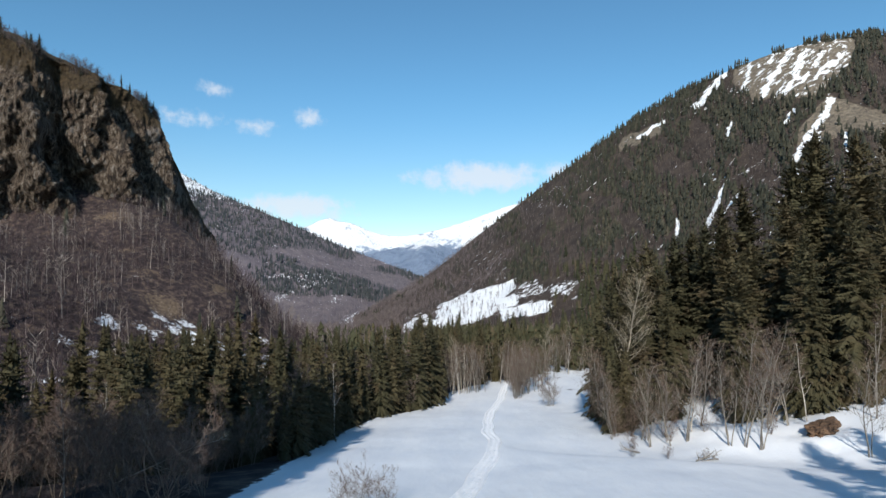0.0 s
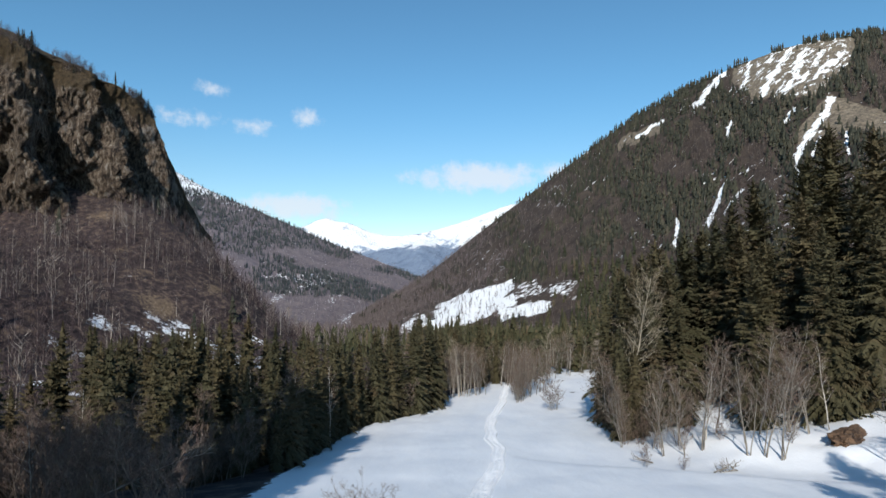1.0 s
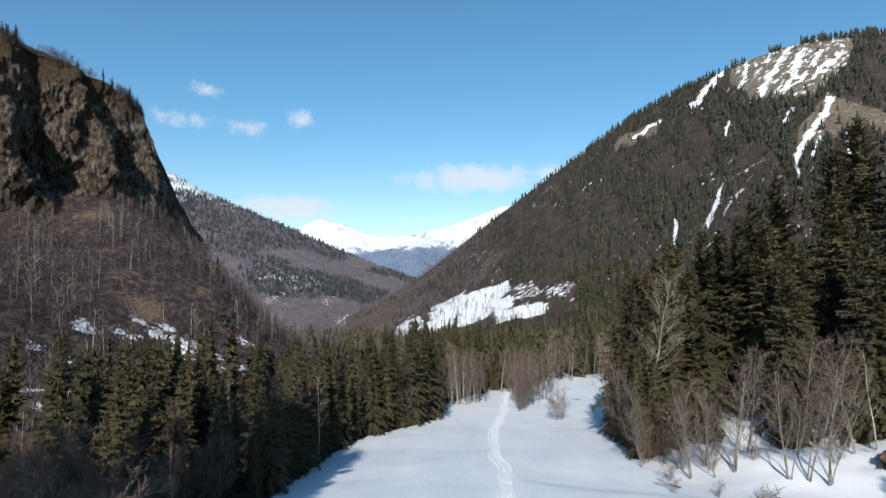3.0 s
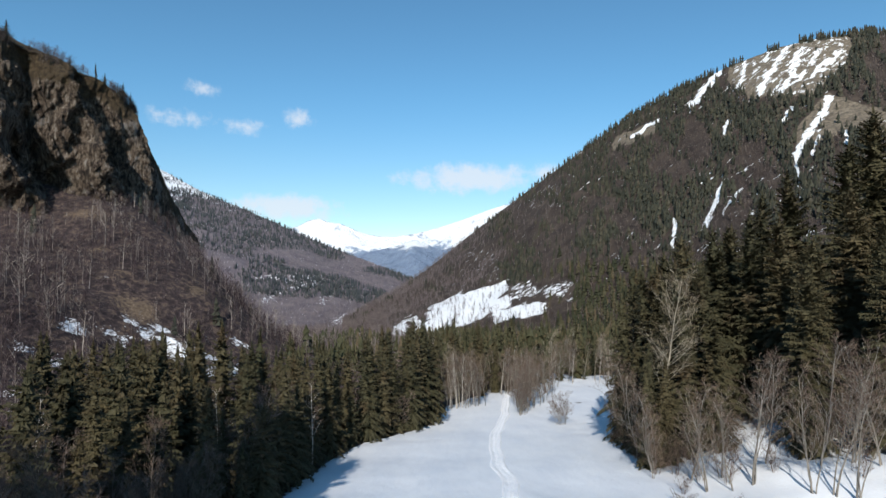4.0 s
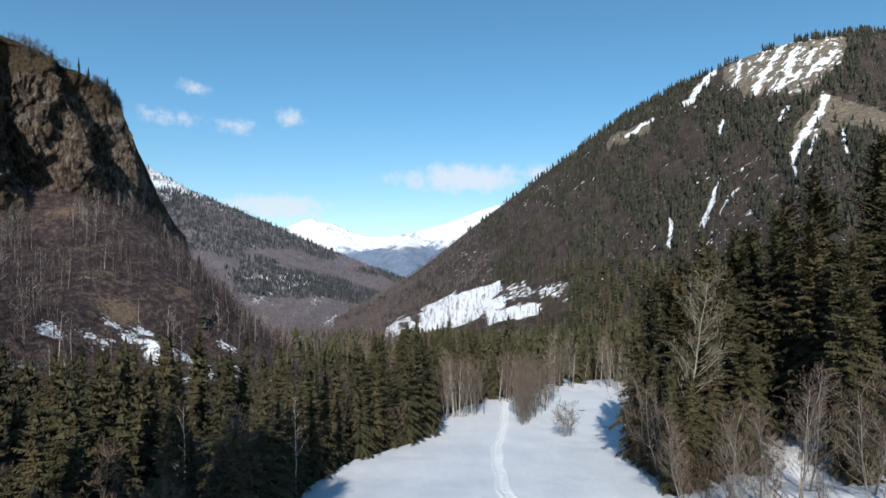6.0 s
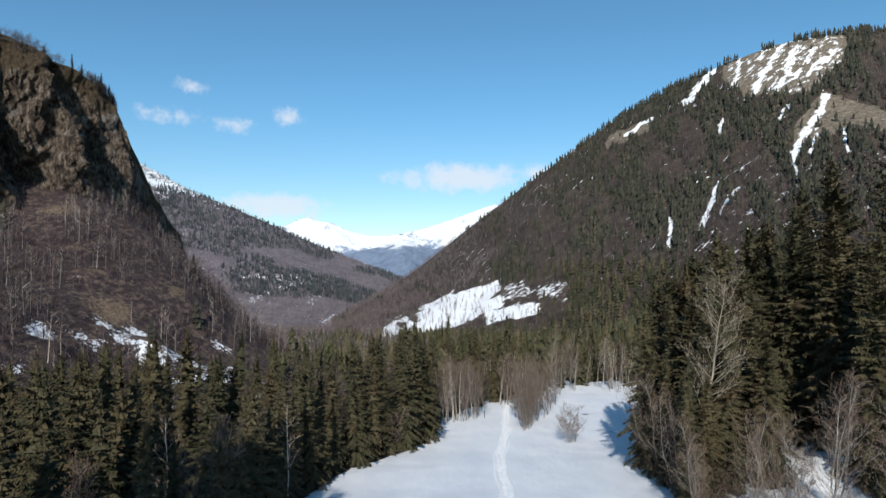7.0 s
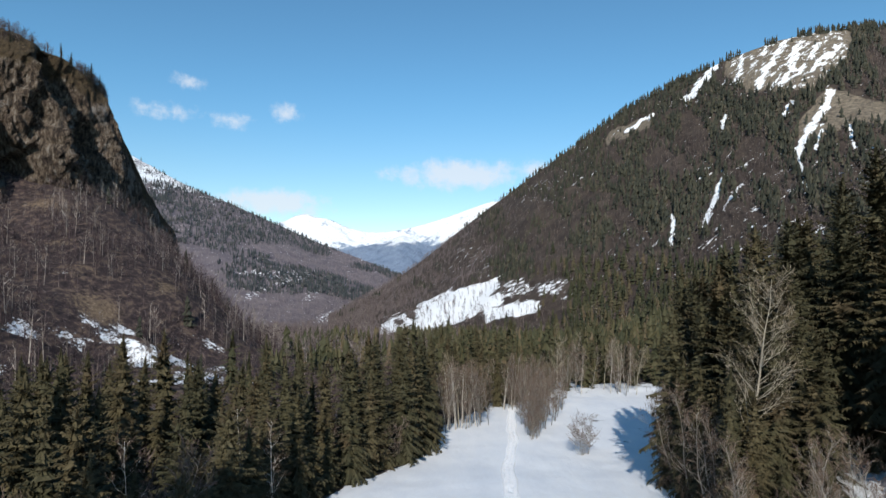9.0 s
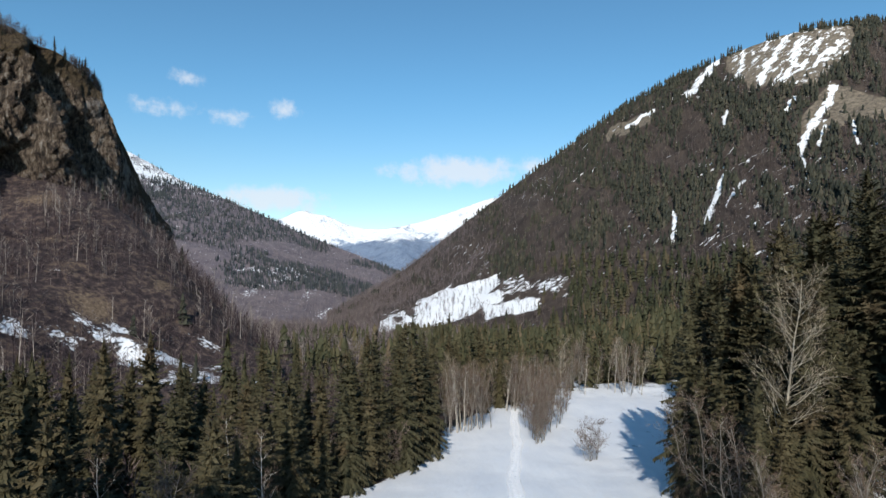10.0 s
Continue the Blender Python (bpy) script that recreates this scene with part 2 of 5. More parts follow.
def make_ground():
    """Old snow that thins to brown litter, dead grass and earth where the attribute says so."""
    m, bsdf, N, L = material("snow_and_litter")
    pos = place_vector(N)
    cover = N("ShaderNodeAttribute")
    cover.attribute_name = "cover"
    big = noise_node(N, L, 0.11, 7, 0.62, pos)
    fine = noise_node(N, L, 0.9, 6, 0.65, pos)
    torn = math_node(N, L, "ADD", math_node(N, L, "MULTIPLY", big.outputs["Fac"], 0.8), math_node(N, L, "MULTIPLY", fine.outputs["Fac"], 0.65))
    edge = math_node(N, L, "ADD", cover.outputs["Fac"], torn)
    mask = range_node(N, L, edge, 1.13, 1.22)
    litter = ramp_node(N, L, noise_node(N, L, 0.35, 8, 0.7, pos).outputs["Fac"],
                       [(0.34, (0.016, 0.012, 0.013)), (0.5, (0.038, 0.027, 0.028)), (0.62, (0.115, 0.082, 0.063)), (0.72, (0.034, 0.027, 0.030))])
    dry = N("ShaderNodeAttribute")
    dry.attribute_name = "dry"
    tan = ramp_node(N, L, noise_node(N, L, 0.8, 7, 0.7, pos).outputs["Fac"], [(0.35, (0.070, 0.048, 0.034)), (0.55, (0.155, 0.112, 0.076)), (0.7, (0.25, 0.19, 0.135))])
    litter = mix_node(N, L, range_node(N, L, math_node(N, L, "ADD", dry.outputs["Fac"], math_node(N, L, "MULTIPLY", fine.outputs["Fac"], 1.6)), 1.15, 1.6), litter, tan)
    snow = ramp_node(N, L, noise_node(N, L, 0.25, 6, 0.6, pos, (1, 0.35, 1)).outputs["Fac"], [(0.35, SNOW_A), (0.65, SNOW_B)])
    specks = noise_node(N, L, 6.0, 3, 0.6, pos)
    snow = mix_node(N, L, range_node(N, L, specks.outputs["Fac"], 0.70, 0.76, 0.0, 0.35), snow, (0.42, 0.38, 0.33))
    L(mix_node(N, L, mask, litter, snow), bsdf.inputs["Base Color"])
    L(range_node(N, L, mask, 0, 1, 0.95, 0.62), bsdf.inputs["Roughness"])
    bsdf.inputs["Specular IOR Level"].default_value = 0.25
    h = math_node(N, L, "ADD", math_node(N, L, "MULTIPLY", noise_node(N, L, 0.45, 5, 0.55, pos, (1, 0.5, 1)).outputs["Fac"], 0.6),
                  math_node(N, L, "MULTIPLY", noise_node(N, L, 3.0, 5, 0.6, pos).outputs["Fac"], 0.14))
    bump_node(N, L, bsdf, h, 0.35, 0.7)
    return m


def make_track():
    m, bsdf, N, L = material("trodden_snow")
    pos = place_vector(N)
    n = noise_node(N, L, 2.2, 6, 0.65, pos)
    L(ramp_node(N, L, n.outputs["Fac"], [(0.35, (0.84, 0.86, 0.89)), (0.6, (0.93, 0.93, 0.94))]), bsdf.inputs["Base Color"])
    bsdf.inputs["Roughness"].default_value = 0.7
    bump_node(N, L, bsdf, n.outputs["Fac"], 0.2, 0.8)
    return m


def make_needles(name, stops, island=False):
    m, bsdf, N, L = material(name)
    if island:
        rnd = N("ShaderNodeNewGeometry").outputs["Random Per Island"]
        col = ramp_node(N, L, rnd, stops)
    else:
        info = N("ShaderNodeObjectInfo").outputs["Random"]
        col = ramp_node(N, L, info, stops)
        n = noise_node(N, L, 0.9, 4, 0.6, place_vector(N))
        col = mix_node(N, L, range_node(N, L, n.outputs["Fac"], 0.35, 0.7, 0.0, 0.6), col, (0.078, 0.068, 0.036))
        rusty = noise_node(N, L, 0.25, 3, 0.6, place_vector(N))
        col = mix_node(N, L, range_node(N, L, rusty.outputs["Fac"], 0.52, 0.72, 0.0, 0.6), col, (0.085, 0.056, 0.032))
        # near-black noise: self-shade among the fine needles, painted into their colour
        spray_shade = noise_node(N, L, 2.6, 3, 0.7, place_vector(N))
        col = mix_node(N, L, range_node(N, L, spray_shade.outputs["Fac"], 0.38, 0.60, 0.42, 0.0), col, (0.016, 0.016, 0.010))
    L(col, bsdf.inputs["Base Color"])
    bsdf.inputs["Roughness"].default_value = 0.75
    bsdf.inputs["Specular IOR Level"].default_value = 0.2
    return m


def make_bark(name, dark, light, scale=2.5, stretch=(1, 1, 0.25)):
    m, bsdf, N, L = material(name)
    tc = N("ShaderNodeTexCoord").outputs["Object"]
    n = noise_node(N, L, scale, 6, 0.7, tc, stretch)
    L(ramp_node(N, L, n.outputs["Fac"], [(0.35, dark), (0.62, light)]), bsdf.inputs["Base Color"])
    bsdf.inputs["Roughness"].default_value = 0.9
    bump_node(N, L, bsdf, n.outputs["Fac"], 0.05)
    return m


def make_twigs(name, stops, island=True):
    m, bsdf, N, L = material(name)
    fac = N("ShaderNodeNewGeometry").outputs["Random Per Island"] if island else N("ShaderNodeObjectInfo").outputs["Random"]
    L(ramp_node(N, L, fac, stops), bsdf.inputs["Base Color"])
    bsdf.inputs["Roughness"].default_value = 0.9
    bsdf.inputs["Specular IOR Level"].default_value = 0.15
    return m


def make_slope(name, tones, cover_lo=1.0):
    """Leaf litter, dead grass and grey scree under the woods; snow streaks and bare scree where the attributes say so."""
    m, bsdf, N, L = material(name)
    pos = place_vector(N)
    snow_a = N("ShaderNodeAttribute")
    snow_a.attribute_name = "cover"
    rock_a = N("ShaderNodeAttribute")
    rock_a.attribute_name = "scree"
    n = noise_node(N, L, 0.05, 8, 0.68, pos)
    base = ramp_node(N, L, n.outputs["Fac"], tones)
    scree = ramp_node(N, L, noise_node(N, L, 0.34, 9, 0.80, pos).outputs["Fac"], [(0.32, (0.045, 0.038, 0.031)), (0.45, (0.110, 0.091, 0.071)), (0.56, (0.200, 0.166, 0.126)), (0.70, (0.31, 0.265, 0.21))])
    col = mix_node(N, L, range_node(N, L, math_node(N, L, "ADD", rock_a.outputs["Fac"], math_node(N, L, "MULTIPLY", n.outputs["Fac"], 0.5)), 0.68, 0.82), base, scree)
    # snow lies in thin runs down the fall line
    turned = N("ShaderNodeMapping")
    turned.inputs["Rotation"].default_value = (0, radians(-38), 0)
    L(pos, turned.inputs["Vector"])
    runs = noise_node(N, L, 0.30, 8, 0.70, turned.outputs[0], (1, 0.6, 0.16))
    torn = math_node(N, L, "ADD", math_node(N, L, "MULTIPLY", noise_node(N, L, 0.06, 6, 0.65, pos).outputs["Fac"], 0.5),
                     math_node(N, L, "MULTIPLY", runs.outputs["Fac"], 2.3))
    torn = math_node(N, L, "ADD", torn, math_node(N, L, "MULTIPLY", noise_node(N, L, 0.7, 6, 0.75, pos).outputs["Fac"], 0.6))
    torn = math_node(N, L, "SUBTRACT", torn, 1.22)
    mask = range_node(N, L, math_node(N, L, "ADD", snow_a.outputs["Fac"], torn), cover_lo, cover_lo + 0.06)
    L(mix_node(N, L, mask, col, (0.84, 0.86, 0.89)), bsdf.inputs["Base Color"])
    bsdf.inputs["Roughness"].default_value = 0.9
    bsdf.inputs["Specular IOR Level"].default_value = 0.15
    bump_node(N, L, bsdf, noise_node(N, L, 0.3, 6, 0.7, pos).outputs["Fac"], 2.0, 0.8)
    return m


def make_rock():
    m, bsdf, N, L = material("cliff_rock")
    pos = place_vector(N)
    strata = noise_node(N, L, 0.40, 10, 0.84, pos, (1.0, 1.0, 0.42))
    col = ramp_node(N, L, strata.outputs["Fac"], [(0.40, (0.012, 0.010, 0.010)), (0.46, (0.056, 0.040, 0.031)), (0.51, (0.140, 0.103, 0.075)), (0.56, (0.225, 0.182, 0.140)), (0.62, (0.38, 0.35, 0.32))])
    slab = noise_node(N, L, 0.06, 8, 0.72, pos, (1, 1, 0.5))
    col = mix_node(N, L, range_node(N, L, slab.outputs["Fac"], 0.55, 0.62, 0.0, 0.55), col, (0.30, 0.285, 0.27))
    moss = noise_node(N, L, 0.07, 6, 0.65, pos)
    grass = N("ShaderNodeAttribute")
    grass.attribute_name = "grass"
    g = math_node(N, L, "ADD", grass.outputs["Fac"], math_node(N, L, "MULTIPLY", moss.outputs["Fac"], 0.8))
    tan = ramp_node(N, L, noise_node(N, L, 0.5, 6, 0.7, pos).outputs["Fac"], [(0.3, (0.034, 0.025, 0.018)), (0.55, (0.095, 0.068, 0.040)), (0.75, (0.16, 0.12, 0.07))])
    col = mix_node(N, L, range_node(N, L, g, 0.52, 0.66), col, tan)
    streak = noise_node(N, L, 0.16, 5, 0.6, pos, (1.6, 1.6, 0.10))
    col = mix_node(N, L, range_node(N, L, streak.outputs["Fac"], 0.56, 0.70, 0.0, 0.6), col, (0.022, 0.021, 0.020))
    L(col, bsdf.inputs["Base Color"])
    bsdf.inputs["Roughness"].default_value = 0.88
    bsdf.inputs["Specular IOR Level"].default_value = 0.25
    h = noise_node(N, L, 0.60, 10, 0.78, pos, (1, 1, 0.5))
    bump_node(N, L, bsdf, h.outputs["Fac"], 4.0, 1.0)
    return m


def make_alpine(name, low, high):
    """Far range: woods and rock low down, blued in colour for haze and shade, snow above, in shreds."""
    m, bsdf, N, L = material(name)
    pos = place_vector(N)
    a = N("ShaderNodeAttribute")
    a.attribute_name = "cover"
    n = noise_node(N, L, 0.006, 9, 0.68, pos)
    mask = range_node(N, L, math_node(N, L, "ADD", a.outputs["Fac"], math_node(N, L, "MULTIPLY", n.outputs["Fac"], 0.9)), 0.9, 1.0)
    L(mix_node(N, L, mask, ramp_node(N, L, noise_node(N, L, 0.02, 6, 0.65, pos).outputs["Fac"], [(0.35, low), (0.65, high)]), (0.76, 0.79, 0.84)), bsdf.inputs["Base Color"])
    bsdf.inputs["Roughness"].default_value = 0.9
    bump_node(N, L, bsdf, noise_node(N, L, 0.01, 9, 0.7, pos).outputs["Fac"], 60.0, 0.8)
    return m


GROUND = make_ground()
TRACK = make_track()
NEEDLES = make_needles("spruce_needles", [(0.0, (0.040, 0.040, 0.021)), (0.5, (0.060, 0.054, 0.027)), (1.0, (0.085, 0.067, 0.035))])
FAR_NEEDLES = make_needles("far_spruce_needles", [(0.0, (0.021, 0.024, 0.019)), (0.5, (0.033, 0.035, 0.025)), (0.85, (0.049, 0.048, 0.033)), (1.0, (0.070, 0.060, 0.044))], True)
BARK = make_bark("spruce_bark", (0.045, 0.033, 0.026), (0.13, 0.10, 0.08))
GREY_BARK = make_bark("grey_bark", (0.095, 0.085, 0.074), (0.27, 0.245, 0.21))
DARK_BARK = make_bark("dark_bark", (0.065, 0.052, 0.043), (0.19, 0.157, 0.13))
PALE_BARK = make_bark("pale_bark", (0.19, 0.165, 0.125), (0.36, 0.32, 0.25))
BIRCH_BARK = make_bark("birch_bark", (0.20, 0.175, 0.15), (0.60, 0.56, 0.50), 3.0, (0.4, 0.4, 1.5))
MID_NEEDLES = make_needles("mid_spruce_needles", [(0.0, (0.034, 0.038, 0.020)), (0.5, (0.054, 0.053, 0.027)), (0.85, (0.074, 0.066, 0.034)), (1.0, (0.10, 0.075, 0.046))], True)
# darker than mid_spruce_needles: self-shade the plain tree shapes lack, put into the colour
FOOT_NEEDLES = make_needles("foot_spruce_needles", [(0.0, (0.022, 0.026, 0.014)), (0.5, (0.036, 0.037, 0.019)), (0.85, (0.052, 0.048, 0.025)), (1.0, (0.078, 0.060, 0.036))], True)
TWIGS = make_twigs("brown_twigs", [(0.0, (0.075, 0.050, 0.042)), (0.6, (0.125, 0.088, 0.070)), (1.0, (0.20, 0.155, 0.115))])
PALE_TWIGS = make_twigs("pale_twigs", [(0.0, (0.125, 0.098, 0.072)), (0.6, (0.195, 0.157, 0.115)), (1.0, (0.29, 0.25, 0.19))])
FAR_TWIGS = make_twigs("far_bare_wood", [(0.0, (0.044, 0.034, 0.035)), (0.45, (0.080, 0.062, 0.060)), (0.8, (0.125, 0.100, 0.091)), (1.0, (0.22, 0.19, 0.165))])
SLOPE_TWIGS = make_twigs("slope_bare_wood", [(0.0, (0.026, 0.019, 0.022)), (0.45, (0.052, 0.037, 0.041)), (0.8, (0.094, 0.070, 0.070)), (1.0, (0.21, 0.178, 0.16))])
# lighter and more purple than far_bare_wood: valley haze painted into the twigs
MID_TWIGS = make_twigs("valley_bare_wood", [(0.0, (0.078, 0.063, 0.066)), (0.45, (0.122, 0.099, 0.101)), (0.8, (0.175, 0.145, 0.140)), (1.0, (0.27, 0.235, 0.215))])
ASH_TWIGS = make_twigs("ashen_twigs", [(0.0, (0.15, 0.128, 0.115)), (0.6, (0.23, 0.20, 0.18)), (1.0, (0.35, 0.31, 0.28))])
DARK_TWIGS = make_twigs("dark_twigs", [(0.0, (0.080, 0.056, 0.050)), (0.6, (0.138, 0.098, 0.084)), (1.0, (0.21, 0.162, 0.134))])
# far hill trees paled and blued: aerial haze put into their colour
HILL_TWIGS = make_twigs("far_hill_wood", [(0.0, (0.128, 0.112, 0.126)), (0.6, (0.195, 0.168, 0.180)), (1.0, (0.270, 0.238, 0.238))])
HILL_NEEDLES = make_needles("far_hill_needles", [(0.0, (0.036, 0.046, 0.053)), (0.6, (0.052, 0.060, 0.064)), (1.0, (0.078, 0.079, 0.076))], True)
SLOPE = make_slope("wooded_slope_floor", [(0.3, (0.028, 0.022, 0.019)), (0.5, (0.054, 0.042, 0.036)), (0.7, (0.088, 0.069, 0.055))])
# the hill floor carries the same haze tint in its browns
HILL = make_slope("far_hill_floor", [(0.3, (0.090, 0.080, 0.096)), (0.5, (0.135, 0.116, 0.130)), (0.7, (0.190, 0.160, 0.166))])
ROCK = make_rock()
# the blue of both is distance haze and shaded sides, painted in
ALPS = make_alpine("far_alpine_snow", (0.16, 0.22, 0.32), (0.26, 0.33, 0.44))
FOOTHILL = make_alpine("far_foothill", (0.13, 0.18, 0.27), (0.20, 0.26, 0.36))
EARTH = make_bark("bare_earth", (0.055, 0.030, 0.018), (0.16, 0.095, 0.055), 1.4, (1, 1, 1))


# ---- mesh helpers ----
def np_mesh(name, verts, faces, mat, smooth=False, floats=None):
    """A mesh from arrays: verts n x 3, faces m x 3 or m x 4."""
    verts, faces = np.asarray(verts, np.float32), np.asarray(faces, np.int32)
    me = bpy.data.meshes.new(name)
    me.vertices.add(len(verts))
    me.vertices.foreach_set("co", verts.ravel())
    k = faces.shape[1]
    me.loops.add(faces.size)
    me.loops.foreach_set("vertex_index", faces.ravel())
    me.polygons.add(len(faces))
    me.polygons.foreach_set("loop_start", np.arange(0, faces.size, k, dtype=np.int32))
    me.polygons.foreach_set("use_smooth", np.full(len(faces), smooth))
    me.update(calc_edges=True)
    me.validate()
    for key, values in (floats or {}).items():
        me.attributes.new(key, "FLOAT", "POINT").data.foreach_set("value", np.asarray(values, np.float32).ravel())
    me.materials.append(mat)
    return me


def grid_faces(nu, nv):
    i = np.arange(nu * nv).reshape(nu, nv)
    return np.stack([i[:-1, :-1], i[1:, :-1], i[1:, 1:], i[:-1, 1:]], -1).reshape(-1, 4)


def part(name, me, parent, label=""):
    ob = new(name, me)
    ob.parent = parent
    if label:
        ob["label"] = label
    return ob


def setting(name, me, label, category):
    return tagged(new(name, me), label, category, kind="structure")


# ---- ground ----
def stretched(fine_from, fine_to, step, low, high, growth=1.10):
    mid = list(np.arange(fine_from, fine_to + step, step))
    s, out = step, []
    while mid[-1] < high:
        s = min(s * growth, 260)
        mid.append(mid[-1] + s)
    s, p = step, mid[0]
    while p > low:
        s = min(s * growth, 260)
        p -= s
        out.append(p)
    return np.array(out[::-1] + mid)


def build_ground():
    gx, gy = stretched(-45, 55, 0.8, -4700, 4700), stretched(38, 200, 1.0, -300, 4900)
    X, Y = np.meshgrid(gx, gy, indexing="ij")
    Z = land_z(X, Y)
    v = np.stack([X, Y, Z], -1).reshape(-1, 3)
    me = np_mesh("ground", v, grid_faces(len(gx), len(gy)), GROUND, True, {"cover": snow_cover(X, Y), "dry": dry_grass(X, Y)})
    setting("ground", me, "snow-covered alpine meadow running down into a wooded valley", "ground")


build_ground()


def build_track(name, label, cx, cy, y0, y1, wide, deep):
    """A trodden path: a lumpy, slightly hollow ribbon with little banks."""
    y = np.arange(y0, y1, 0.22)
    x = sum(np.interp(y + o, cy, cx) for o in (-3, -1, 1, 3)) / 4 + 0.25 * np.sin(y / 3.1) * np.sin(y / 7.7)
    across = np.linspace(-1, 1, 15)
    half = (0.95 + 0.3 * vnoise(y / 4, 0, seed=5)) * wide
    X = x[:, None] + across[None] * half[:, None]
    Y = np.broadcast_to(y[:, None], X.shape).copy()
    lumps = fbm(X * 1.4, Y * 1.4, seed=21, octaves=3) - 0.5
    steps = np.abs(np.sin(Y * 4.2 + 1.2 * np.sign(across)[None])) * np.exp(-((np.abs(across)[None] - 0.3) / 0.22) ** 2)
    prof = 0.10 * np.exp(-((np.abs(across) - 0.72) / 0.2) ** 2) + 0.05 * (1 - np.abs(across) ** 2)
    Z = land_z(X, Y) + 0.03 + deep * (prof[None] + 0.16 * lumps * (1 - np.abs(across)[None] ** 4) - 0.08 * steps) - 0.22 * (np.abs(across)[None] > 0.99)
    me = np_mesh(name, np.stack([X, Y, Z], -1).reshape(-1, 3), grid_faces(*X.shape), TRACK, True)
    setting(name, me, label, "path")


build_track("snow_track", "narrow path trodden through the meadow snow",
            [-16, -4, 0.7, 2.1, 4.0, 5.0, 4.5, 4.9, 5.4, 6.0, 7.4, 9.1, 10.6, 12.7, 13.7, 14.8, 17.0],
            [-70, 28, 44.5, 54.3, 66.7, 76, 84, 93, 103, 107, 116.5, 127, 138, 154, 163, 177, 190.0], -66, 163, 0.9, 1.1)


def sheet(ridge, foot, nu, nv, bulge, seed, amp, back=200):
    """A mountainside from a ridge line down to a foot line, concave below, with a back slope behind the ridge."""
    ridge, foot = np.array(ridge, float), np.array(foot, float)
    s = np.linspace(0, 1, nu)
    k = np.linspace(0, 1, len(ridge))
    soft = lambda col: sum(np.interp(np.clip(s + o, 0, 1), k, col) for o in (-0.025, 0, 0.025)) / 3  # noqa: E731
    R, F = np.stack([soft(c) for c in ridge.T], 1), np.stack([soft(c) for c in foot.T], 1)
    v = np.linspace(0, 1, nv)
    P = F[:, None] + (R - F)[:, None] * v[None, :, None]
    P[..., 2] = F[:, None, 2] + (R - F)[:, None, 2] * v[None] ** bulge
    behind = np.linspace(0, 1, 14)[1:]
    away = (R - F) * [1, 1, 0]
    away /= np.linalg.norm(away, axis=1)[:, None]
    B = R[:, None] + away[:, None] * behind[None, :, None] * back
    B[..., 2] -= (behind[None] ** 1.3) * back * 0.75
    P = np.concatenate([P, B], 1)
    n1, n2 = fbm(P[..., 0] / (amp * 9), P[..., 1] / (amp * 9), P[..., 2] / (amp * 9), seed, 5) - 0.5, vnoise(P[..., 0] / 6, P[..., 1] / 6, P[..., 2] / 6, seed + 7) - 0.5
    hold = np.concatenate([np.sin(np.pi * np.clip(v, 0, 1)) ** 0.6 + 0.06, 0.3 + 0 * behind])
    P[..., 2] += n1 * amp * 2.0 * hold[None] + n2 * amp * 0.12
    return P


# sunny mountain: ridge and foot from the valley mouth round to beside the meadow
RIGHT = sheet([(-142, 768, -46), (-109, 918, -22), (-46, 1068, 20), (61, 968, 103), (169, 818, 177), (227, 748, 217), (275, 688, 237), (316, 638, 249), (356, 603, 257), (397, 578, 255), (423, 563, 250), (530, 498, 209), (688, 448, 173)],
              [(-112, 640, -56), (-85, 560, -48), (-62, 500, -42), (8, 430, -36), (60, 350, -30), (95, 320, -24), (120, 290, -12), (140, 268, 2), (160, 250, 12), (180, 236, 20), (196, 226, 26), (260, 190, 40), (340, 120, 60)],
              320, 200, 1.35, 31, 12)


def streak(a, e, a0, e0, a1, e1, wide, seed):
    """A snow chute from a0, e0 down to a1, e1, with a wandering, broken edge."""
    da, de = a1 - a0, e1 - e0
    ln = math.hypot(da, de)
    t = ((a - a0) * da + (e - e0) * de) / ln**2
    off = ((a - a0) * de - (e - e0) * da) / ln + wide * 1.6 * (vnoise(t * 5, 0.5, seed=seed) - 0.5)
    return 0.80 * np.exp(-((off / (1.15 * wide)) ** 2)) * smooth01(-0.1, 0.05, t) * smooth01(1.1, 0.9, t)


